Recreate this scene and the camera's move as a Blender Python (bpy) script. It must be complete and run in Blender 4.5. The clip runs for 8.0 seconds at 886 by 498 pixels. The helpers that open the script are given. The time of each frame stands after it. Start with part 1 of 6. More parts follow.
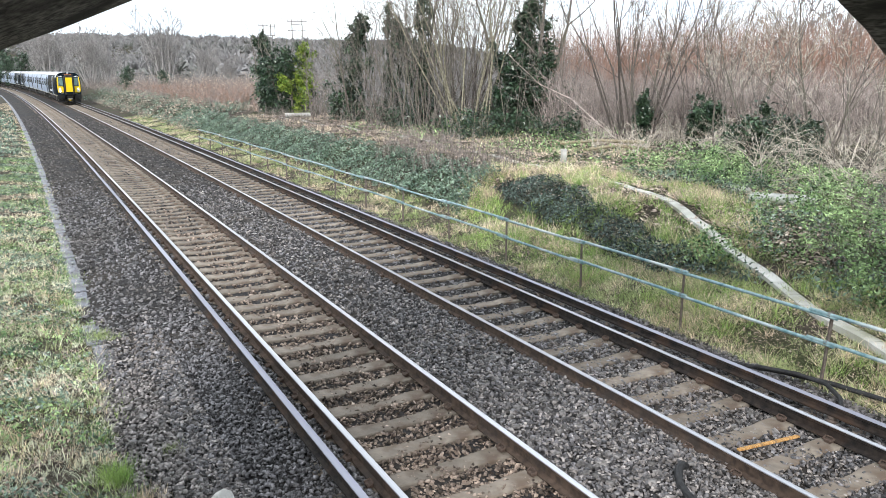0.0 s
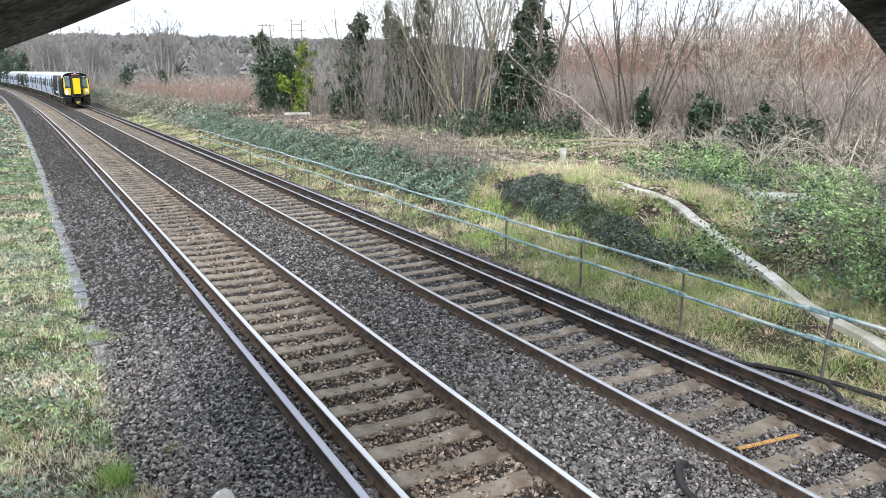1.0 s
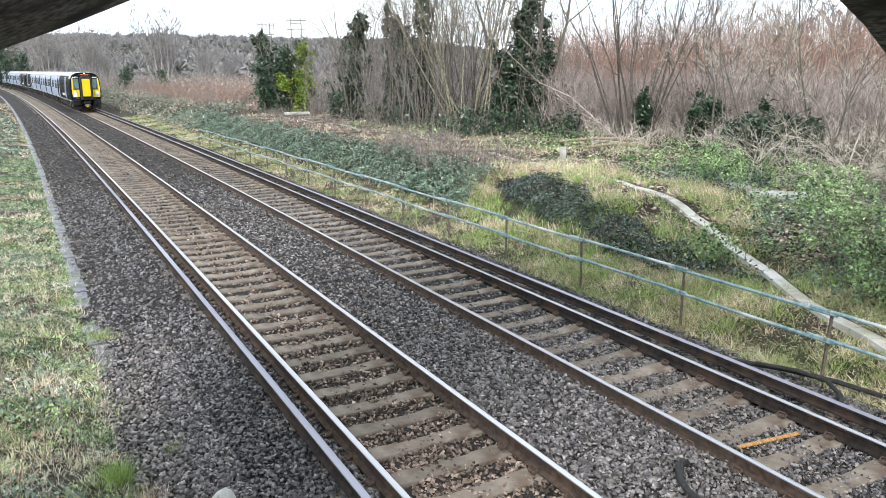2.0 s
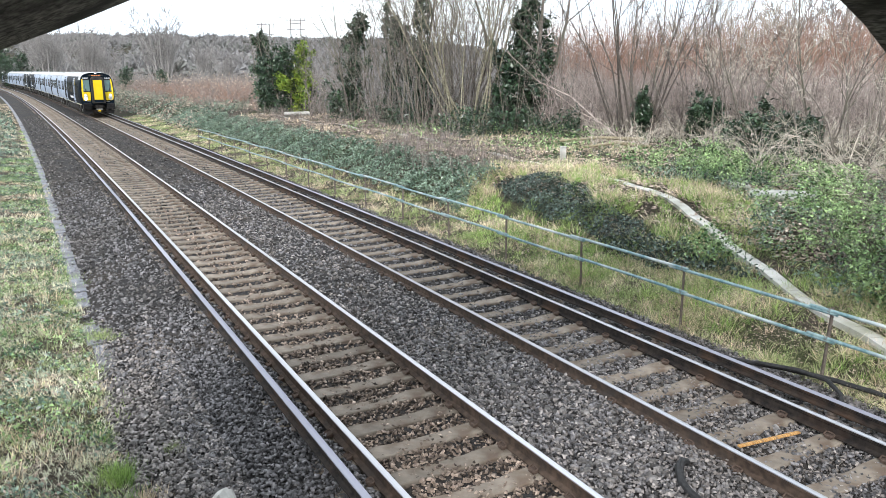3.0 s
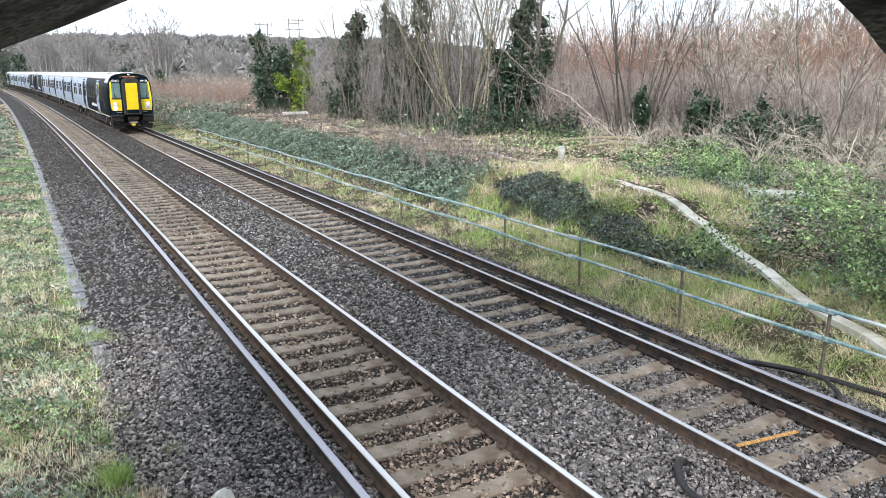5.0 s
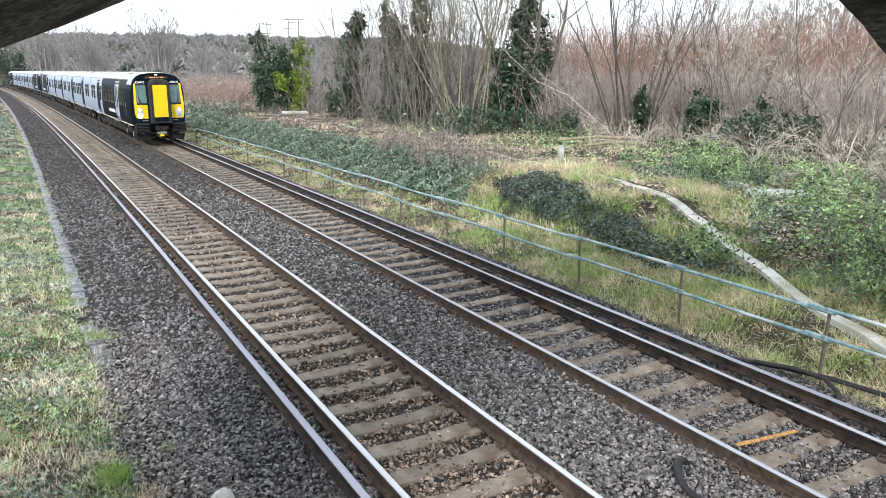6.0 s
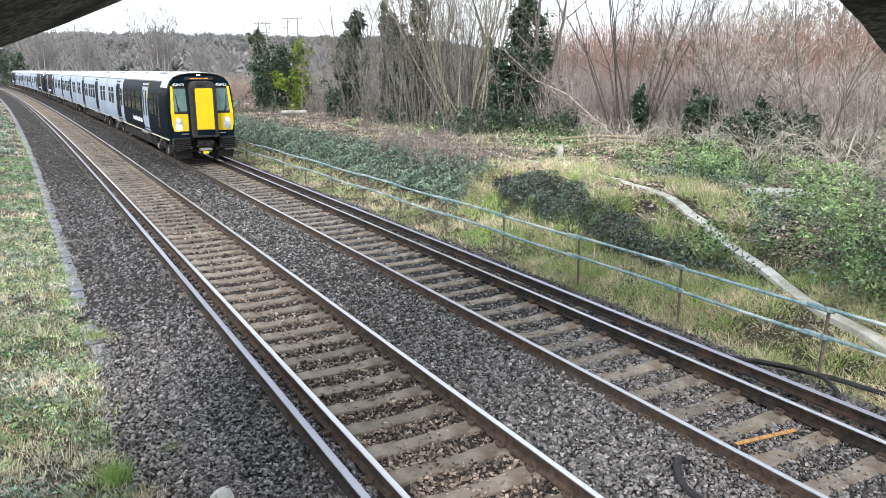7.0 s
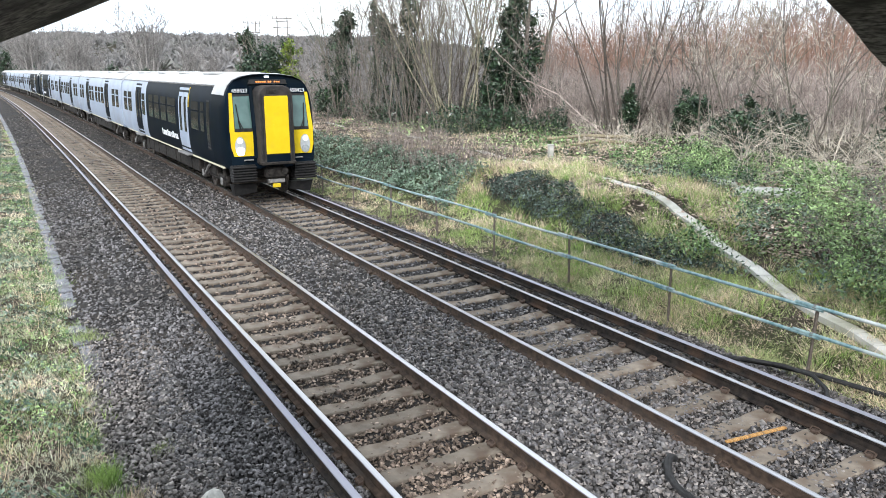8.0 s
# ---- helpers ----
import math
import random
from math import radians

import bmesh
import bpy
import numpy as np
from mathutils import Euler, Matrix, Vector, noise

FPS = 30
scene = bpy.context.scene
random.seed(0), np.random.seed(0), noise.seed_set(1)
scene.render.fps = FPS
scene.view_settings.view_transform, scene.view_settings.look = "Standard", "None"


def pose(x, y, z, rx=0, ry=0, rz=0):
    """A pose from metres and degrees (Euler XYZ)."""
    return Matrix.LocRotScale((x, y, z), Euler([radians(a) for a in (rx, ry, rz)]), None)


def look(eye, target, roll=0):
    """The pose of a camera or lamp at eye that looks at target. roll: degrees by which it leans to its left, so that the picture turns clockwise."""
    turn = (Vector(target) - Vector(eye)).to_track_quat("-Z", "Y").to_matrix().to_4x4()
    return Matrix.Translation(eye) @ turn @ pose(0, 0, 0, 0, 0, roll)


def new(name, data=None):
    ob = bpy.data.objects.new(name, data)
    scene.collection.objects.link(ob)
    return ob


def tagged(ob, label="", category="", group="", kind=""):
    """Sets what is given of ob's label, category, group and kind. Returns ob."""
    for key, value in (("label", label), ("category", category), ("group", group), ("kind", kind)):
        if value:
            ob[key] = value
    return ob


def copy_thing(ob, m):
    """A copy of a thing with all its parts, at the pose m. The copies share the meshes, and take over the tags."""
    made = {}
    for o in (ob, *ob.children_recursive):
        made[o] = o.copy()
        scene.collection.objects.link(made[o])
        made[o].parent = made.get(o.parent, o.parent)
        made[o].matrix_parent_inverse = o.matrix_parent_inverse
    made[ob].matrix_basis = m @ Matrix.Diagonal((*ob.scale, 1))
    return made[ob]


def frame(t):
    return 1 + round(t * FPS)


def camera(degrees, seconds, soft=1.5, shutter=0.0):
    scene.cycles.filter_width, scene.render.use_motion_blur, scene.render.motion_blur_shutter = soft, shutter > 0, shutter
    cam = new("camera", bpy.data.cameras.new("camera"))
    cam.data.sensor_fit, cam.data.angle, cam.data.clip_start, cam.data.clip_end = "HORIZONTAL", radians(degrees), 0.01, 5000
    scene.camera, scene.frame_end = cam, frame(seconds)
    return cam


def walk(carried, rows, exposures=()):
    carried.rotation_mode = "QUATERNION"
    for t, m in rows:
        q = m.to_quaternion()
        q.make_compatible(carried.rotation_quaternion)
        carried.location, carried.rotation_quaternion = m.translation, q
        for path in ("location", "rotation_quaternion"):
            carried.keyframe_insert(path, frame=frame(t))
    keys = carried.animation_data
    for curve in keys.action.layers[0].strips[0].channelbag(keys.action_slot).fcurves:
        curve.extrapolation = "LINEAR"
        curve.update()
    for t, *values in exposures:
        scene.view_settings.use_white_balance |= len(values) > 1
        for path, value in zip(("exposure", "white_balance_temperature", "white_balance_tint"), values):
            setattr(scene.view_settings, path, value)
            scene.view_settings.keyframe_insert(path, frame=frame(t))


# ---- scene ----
# ---- camera ----
cam = camera(61.04, 8.0, soft=0.4)
EYE_Z = 3.709
walk(cam, [
    (0.0, pose(0, 0, EYE_Z, 76.823, -0.274, -28.724)),
    (0.5, pose(0, 0, EYE_Z, 76.787, -0.219, -28.752)),
    (1.0, pose(0, 0, EYE_Z, 76.771, -0.160, -28.762)),
    (1.5, pose(0, 0, EYE_Z, 76.736, -0.099, -28.777)),
    (3.0, pose(0, 0, EYE_Z, 76.678, 0.025, -28.800)),
    (3.5, pose(0, 0, EYE_Z, 76.685, 0.055, -28.835)),
    (4.0, pose(0, 0, EYE_Z, 76.685, 0.061, -28.848)),
    (4.5, pose(0, 0, EYE_Z, 76.685, 0.060, -28.890)),
    (6.0, pose(0, 0, EYE_Z, 76.628, 0.052, -28.955)),
    (6.5, pose(0, 0, EYE_Z, 76.605, 0.064, -28.970)),
    (7.0, pose(0, 0, EYE_Z, 76.563, 0.090, -29.017)),
    (7.5, pose(0, 0, EYE_Z, 76.544, 0.070, -29.188)),
    (8.0, pose(0, 0, EYE_Z, 76.551, 0.090, -29.736)),
], exposures=[(0.0, 0.10), (8.0, 0.10)])

# ---- world and sun: bright overcast winter day ----
world = bpy.data.worlds.new("overcast_sky")
scene.world = world
world.use_nodes = True
wn, wl = world.node_tree.nodes, world.node_tree.links
wn.clear()
sky = wn.new("ShaderNodeTexSky")
sky.sky_type, sky.sun_disc = "NISHITA", False
sky.sun_elevation, sky.sun_rotation = radians(33), radians(200)
sky.air_density, sky.dust_density = 1.0, 3.0
skybg = wn.new("ShaderNodeBackground")
skybg.inputs["Strength"].default_value = 0.1
wl.new(sky.outputs[0], skybg.inputs["Color"])
tc = wn.new("ShaderNodeTexCoord")
wmap = wn.new("ShaderNodeMapping")
wmap.inputs["Scale"].default_value = (1.0, 1.0, 4.0)
cl = wn.new("ShaderNodeTexNoise")
cl.inputs["Scale"].default_value, cl.inputs["Detail"].default_value = 2.2, 5.0
wl.new(tc.outputs["Generated"], wmap.inputs["Vector"])
wl.new(wmap.outputs[0], cl.inputs["Vector"])
clr = wn.new("ShaderNodeValToRGB")
clr.color_ramp.elements[0].position, clr.color_ramp.elements[0].color = 0.3, (0.74, 0.85, 1.0, 1)
clr.color_ramp.elements[1].position, clr.color_ramp.elements[1].color = 0.62, (0.92, 0.97, 1.0, 1)
wl.new(cl.outputs[0], clr.inputs[0])
cloudbg = wn.new("ShaderNodeBackground")
cloudbg.inputs["Strength"].default_value = 1.9
wl.new(clr.outputs[0], cloudbg.inputs["Color"])
wmix = wn.new("ShaderNodeMixShader")
wmix.inputs[0].default_value = 0.88
wout = wn.new("ShaderNodeOutputWorld")
wl.new(skybg.outputs[0], wmix.inputs[1])
wl.new(cloudbg.outputs[0], wmix.inputs[2])
wl.new(wmix.outputs[0], wout.inputs[0])
sun = new("sun", bpy.data.lights.new("sun", "SUN"))
sun.data.energy, sun.data.angle, sun.data.color = 3.1, radians(18), (1.0, 0.985, 0.97)
sun.matrix_world = look((-14, -20, 16), (0, 0, 0))


# ---- materials ----
def mat(name, c1, c2=None, scale=8.0, rough=0.8, metal=0.0, bump=0.0, bscale=60.0, c3=None, stain=1.2, island=0.0, spec=0.22, stretch=(1, 1, 1), coords="Object", rand=0.0, lo=0.35, hi=0.65, leafy=0.0):
    """Two colours mixed by grain, a third by broad stains, brightness varied by piece, fine relief."""
    m = bpy.data.materials.new(name)
    m.use_nodes = True
    n, l = m.node_tree.nodes, m.node_tree.links
    b = n["Principled BSDF"]
    b.inputs["Roughness"].default_value, b.inputs["Metallic"].default_value = rough, metal
    b.inputs["Specular IOR Level"].default_value = spec
    co = n.new("ShaderNodeTexCoord")
    mp = n.new("ShaderNodeMapping")
    mp.inputs["Scale"].default_value = stretch
    l.new(co.outputs[coords], mp.inputs["Vector"])

    def ramp(src, a, z):
        r = n.new("ShaderNodeMapRange")
        r.inputs["From Min"].default_value, r.inputs["From Max"].default_value = a, z
        l.new(src, r.inputs["Value"])
        return r.outputs[0]

    def noise_tex(s, detail=4.0):
        t = n.new("ShaderNodeTexNoise")
        t.inputs["Scale"].default_value, t.inputs["Detail"].default_value = s, detail
        l.new(mp.outputs[0], t.inputs["Vector"])
        return t.outputs[0]

    def mix(fac, a, c):
        x = n.new("ShaderNodeMix")
        x.data_type = "RGBA"
        for sock, v in ((x.inputs[0], fac), (x.inputs[6], a), (x.inputs[7], c)):
            if isinstance(v, (tuple, list)):
                sock.default_value = (*v, 1)
            elif isinstance(v, float):
                sock.default_value = v
            else:
                l.new(v, sock)
        return x.outputs[2]
    col = mix(ramp(noise_tex(scale), lo, hi), tuple(c1), tuple(c2 or c1))
    if c3:
        col = mix(ramp(noise_tex(stain, 6.0), 0.48, 0.68), col, tuple(c3))
    if island or rand:
        if island:
            src = n.new("ShaderNodeNewGeometry").outputs["Random Per Island"]
        else:
            src = n.new("ShaderNodeObjectInfo").outputs["Random"]
        k = island or rand
        r = n.new("ShaderNodeMapRange")
        r.inputs["To Min"].default_value, r.inputs["To Max"].default_value = 1 - k, 1 + k
        l.new(src, r.inputs["Value"])
        h = n.new("ShaderNodeHueSaturation")
        l.new(r.outputs[0], h.inputs["Value"])
        l.new(col, h.inputs["Color"])
        col = h.outputs[0]
    l.new(col, b.inputs["Base Color"])
    if bump:
        bp = n.new("ShaderNodeBump")
        bp.inputs["Strength"].default_value, bp.inputs["Distance"].default_value = min(bump, 1.0), 0.02
        l.new(noise_tex(bscale, 6.0), bp.inputs["Height"])
        l.new(bp.outputs[0], b.inputs["Normal"])
    if leafy:
        tr = n.new("ShaderNodeBsdfTranslucent")
        l.new(col, tr.inputs["Color"])
        ms = n.new("ShaderNodeMixShader")
        ms.inputs[0].default_value = leafy
        l.new(b.outputs[0], ms.inputs[1])
        l.new(tr.outputs[0], ms.inputs[2])
        l.new(ms.outputs[0], n["Material Output"].inputs["Surface"])
    return m


def glow(name, color, strength):
    m = bpy.data.materials.new(name)
    m.use_nodes = True
    b = m.node_tree.nodes["Principled BSDF"]
    b.inputs["Base Color"].default_value = (*color, 1)
    b.inputs["Emission Color"].default_value = (*color, 1)
    b.inputs["Emission Strength"].default_value = strength
    return m


M = {
    "soil": mat("soil_and_litter", (0.022, 0.018, 0.013), (0.085, 0.070, 0.052), 14, 0.95, bump=0.9, bscale=25, c3=(0.045, 0.055, 0.022), stain=0.35),
    # Near black, so the bed carries the shade between the stones in its colour.
    "ballast": mat("shaded_ballast_gaps", (0.014, 0.013, 0.014), (0.05, 0.047, 0.046), 30, 0.95, bump=1.0, bscale=40, c3=(0.05, 0.042, 0.035), stain=0.5),
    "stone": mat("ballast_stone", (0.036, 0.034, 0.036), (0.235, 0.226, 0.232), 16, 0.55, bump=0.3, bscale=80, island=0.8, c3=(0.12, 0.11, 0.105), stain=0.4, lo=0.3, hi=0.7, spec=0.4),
    "stone_dusty": mat("dusty_ballast_stone", (0.10, 0.092, 0.088), (0.38, 0.35, 0.335), 14, 0.75, bump=0.3, bscale=80, island=0.75, c3=(0.20, 0.175, 0.158), stain=0.5, lo=0.3, hi=0.7),
    "slab_grey": mat("mossy_grey_slab", (0.28, 0.285, 0.265), (0.44, 0.44, 0.41), 6, 0.9, bump=0.3, bscale=60, c3=(0.17, 0.19, 0.12), stain=2.0),
    "stone_single": mat("loose_ballast_stone", (0.08, 0.075, 0.072), (0.24, 0.228, 0.22), 14, 0.75, bump=0.4, bscale=70, rand=0.5),
    "stone_far": mat("dark_ballast_stone", (0.044, 0.041, 0.039), (0.15, 0.14, 0.133), 9, 0.8, bump=0.3, bscale=80, island=0.7),
    "stone_rust": mat("rusty_ballast_stone", (0.09, 0.068, 0.056), (0.34, 0.27, 0.22), 12, 0.8, bump=0.3, bscale=80, island=0.8),
    "sleeper": mat("concrete_sleeper", (0.17, 0.145, 0.12), (0.26, 0.225, 0.185), 5, 0.9, bump=0.3, bscale=90, c3=(0.14, 0.105, 0.08), stain=3.0, rand=0.18),
    "rail_side": mat("rusty_rail_side", (0.055, 0.040, 0.032), (0.12, 0.085, 0.065), 12, 0.8, 0.2, bump=0.3, bscale=60, c3=(0.06, 0.05, 0.045), stain=2.0),
    "rail_side_dark": mat("dark_rail_side", (0.018, 0.016, 0.016), (0.052, 0.042, 0.036), 12, 0.75, 0.3, bump=0.3, bscale=60, c3=(0.08, 0.05, 0.035), stain=2.0),
    "rail_top": mat("polished_rail_head", (0.46, 0.46, 0.48), (0.62, 0.62, 0.64), 3, 0.3, 1.0, stretch=(1, 0.05, 1)),
    "cond_top": mat("worn_conductor_top", (0.27, 0.27, 0.32), (0.40, 0.40, 0.46), 3, 0.5, 0.8, stretch=(1, 0.05, 1)),
    "clip": mat("rusty_clip", (0.07, 0.05, 0.04), (0.14, 0.1, 0.08), 30, 0.8, 0.3),
    "insulator": mat("glazed_insulator", (0.10, 0.08, 0.07), (0.18, 0.15, 0.13), 20, 0.4),
    "concrete": mat("weathered_concrete", (0.46, 0.455, 0.43), (0.62, 0.61, 0.58), 4, 0.9, bump=0.3, bscale=70, c3=(0.28, 0.28, 0.22), stain=0.9),
    "trough": mat("wet_concrete_trough", (0.13, 0.135, 0.155), (0.24, 0.245, 0.275), 9, 0.5, bump=0.4, bscale=40, c3=(0.08, 0.08, 0.075), stain=2.3),
    "soffit": mat("dark_speckled_concrete", (0.045, 0.043, 0.037), (0.27, 0.255, 0.225), 26, 0.95, bump=0.7, bscale=30, c3=(0.04, 0.038, 0.033), stain=2.2, coords="Generated", stretch=(12, 1.2, 4)),
    "post": mat("rusty_angle_post", (0.13, 0.10, 0.085), (0.22, 0.19, 0.17), 25, 0.8, 0.3, bump=0.2),
    "pipe": mat("pale_blue_tube", (0.11, 0.21, 0.23), (0.27, 0.38, 0.39), 14, 0.45, 0.1, c3=(0.50, 0.54, 0.53), stain=1.5),
    "cable": mat("black_cable", (0.018, 0.018, 0.019), (0.035, 0.035, 0.036), 20, 0.55),
    "navy": mat("dark_navy_paint", (0.003, 0.007, 0.013), (0.006, 0.012, 0.020), 2, 0.4, c3=(0.007, 0.011, 0.013), stain=1.5, spec=0.02),
    "grey_blue": mat("pale_grey_blue_paint", (0.36, 0.43, 0.55), (0.42, 0.49, 0.60), 2, 0.38, c3=(0.33, 0.37, 0.45), stain=1.0),
    "roof": mat("grimy_pale_roof", (0.46, 0.47, 0.48), (0.58, 0.59, 0.60), 2, 0.5, c3=(0.40, 0.39, 0.38), stain=0.8),
    "yellow": mat("warning_yellow_paint", (0.66, 0.47, 0.010), (0.72, 0.52, 0.014), 3, 0.45, c3=(0.58, 0.42, 0.03), stain=2.0),
    "rubber": mat("dark_rubber", (0.010, 0.010, 0.011), (0.024, 0.023, 0.023), 8, 0.6, spec=0.3),
    "gang": mat("grimy_gangway_rubber", (0.020, 0.018, 0.018), (0.045, 0.040, 0.038), 5, 0.75, spec=0.3),
    # Darkened to near black: the shadow under the train is in this colour.
    "under": mat("shaded_underframe", (0.010, 0.009, 0.009), (0.040, 0.035, 0.031), 9, 0.8, 0.1, bump=0.2, spec=0.3),
    "metal_grey": mat("dusty_grey_metal", (0.20, 0.20, 0.20), (0.36, 0.35, 0.34), 10, 0.5, 0.5),
    "wheel": mat("wheel_steel", (0.12, 0.10, 0.09), (0.24, 0.21, 0.19), 14, 0.5, 0.7),
    "glass": mat("tinted_glass", (0.006, 0.008, 0.010), (0.012, 0.015, 0.018), 1.5, 0.08, spec=0.3),
    "windscreen": mat("green_tinted_windscreen", (0.05, 0.10, 0.095), (0.10, 0.18, 0.17), 1.2, 0.05, spec=0.6),
    "silver": mat("silver_surround", (0.45, 0.47, 0.50), (0.55, 0.57, 0.60), 6, 0.35, 0.4),
    "lamp_lit": glow("lit_headlamp", (1.0, 0.97, 0.88), 6.0),
    "lamp_dim": glow("day_running_lamp", (0.85, 0.92, 1.0), 1.6),
    "lamp_off": mat("unlit_lamp", (0.35, 0.38, 0.42), (0.5, 0.53, 0.56), 20, 0.15, 0.3),
    "amber": glow("amber_dot_display", (1.0, 0.32, 0.08), 0.3),
    "white": mat("white_lettering", (0.75, 0.77, 0.8), (0.8, 0.81, 0.83), 5, 0.5),
    "cream": mat("cream_step_edge", (0.62, 0.58, 0.45), (0.7, 0.66, 0.52), 5, 0.6),
    "plank": mat("orange_plank", (0.36, 0.17, 0.05), (0.66, 0.40, 0.16), 9, 0.8, stretch=(6, 1, 1), c3=(0.22, 0.15, 0.09), stain=3.0),
    "bark": mat("grey_brown_bark", (0.09, 0.078, 0.068), (0.24, 0.21, 0.186), 14, 0.9, bump=0.4, island=0.35, c3=(0.16, 0.16, 0.115), stain=0.7),
    "bark_green": mat("algae_green_bark", (0.16, 0.148, 0.105), (0.34, 0.315, 0.235), 10, 0.9, bump=0.4, island=0.3),
    "twig": mat("brown_twig", (0.12, 0.10, 0.09), (0.33, 0.285, 0.26), 5, 0.9, island=0.5),
    "bark_dark": mat("dark_brown_bark", (0.055, 0.046, 0.040), (0.17, 0.148, 0.13), 14, 0.9, bump=0.4, island=0.3),
    "twig_pale": mat("pale_dead_stem", (0.38, 0.335, 0.275), (0.58, 0.53, 0.46), 5, 0.9, island=0.4),
    # Far and background twigs: the paling of distant haze is mixed into this colour.
    "twig_far": mat("haze_tinted_grey_twig", (0.20, 0.187, 0.18), (0.34, 0.322, 0.312), 3, 0.95, island=0.4),
    "withy": mat("red_brown_withy", (0.24, 0.145, 0.11), (0.38, 0.25, 0.195), 3, 0.9, island=0.45),
    "withy_pale": mat("pinkish_grey_withy", (0.25, 0.205, 0.185), (0.48, 0.41, 0.378), 3, 0.9, island=0.5),
    "ivy": mat("dark_ivy_leaf", (0.012, 0.032, 0.018), (0.055, 0.095, 0.048), 2, 0.32, island=0.7, spec=0.6),
    "ivy_lush": mat("yellow_green_ivy_leaf", (0.09, 0.17, 0.03), (0.32, 0.40, 0.075), 3, 0.45, island=0.6, leafy=0.2),
    "ivy_bank": mat("blue_green_ivy_leaf", (0.05, 0.095, 0.062), (0.22, 0.30, 0.22), 2, 0.30, island=0.8, spec=0.6),
    "ivy_low": mat("blackish_ivy_leaf", (0.018, 0.034, 0.026), (0.11, 0.15, 0.125), 3, 0.26, island=0.85, spec=0.6),
    "bramble": mat("bramble_leaf", (0.085, 0.16, 0.065), (0.38, 0.50, 0.24), 2, 0.42, island=0.85, leafy=0.2),
    "dead_leaf": mat("dead_leaf", (0.30, 0.23, 0.185), (0.56, 0.46, 0.39), 4, 0.9, island=0.5),
    "grass": mat("winter_grass", (0.24, 0.32, 0.12), (0.50, 0.54, 0.29), 0.9, 0.7, island=0.7, leafy=0.2),
    "straw": mat("dry_grass", (0.54, 0.435, 0.31), (0.84, 0.72, 0.55), 0.9, 0.8, island=0.6, leafy=0.2),
    "pale_grass": mat("pale_grey_green_grass", (0.55, 0.57, 0.41), (0.86, 0.86, 0.69), 0.9, 0.8, island=0.5, leafy=0.15),
    "bright_grass": mat("bright_grass", (0.20, 0.34, 0.09), (0.42, 0.54, 0.19), 2, 0.6, island=0.6, leafy=0.2),
    # Grey-blue cast of aerial haze put straight into the wood's colour.
    "wood_far": mat("hazed_winter_wood", (0.185, 0.18, 0.182), (0.27, 0.262, 0.262), 0.3, 0.95, c3=(0.15, 0.155, 0.14), stain=0.03, island=0.15),
    # Pole timber lightened to carry the haze of its distance.
    "pole_wood": mat("haze_greyed_pole_wood", (0.22, 0.21, 0.21), (0.3, 0.29, 0.28), 6, 0.9),
    "old_timber": mat("old_fallen_timber", (0.22, 0.19, 0.12), (0.34, 0.29, 0.2), 8, 0.9, stretch=(1, 6, 1), bump=0.3),
}


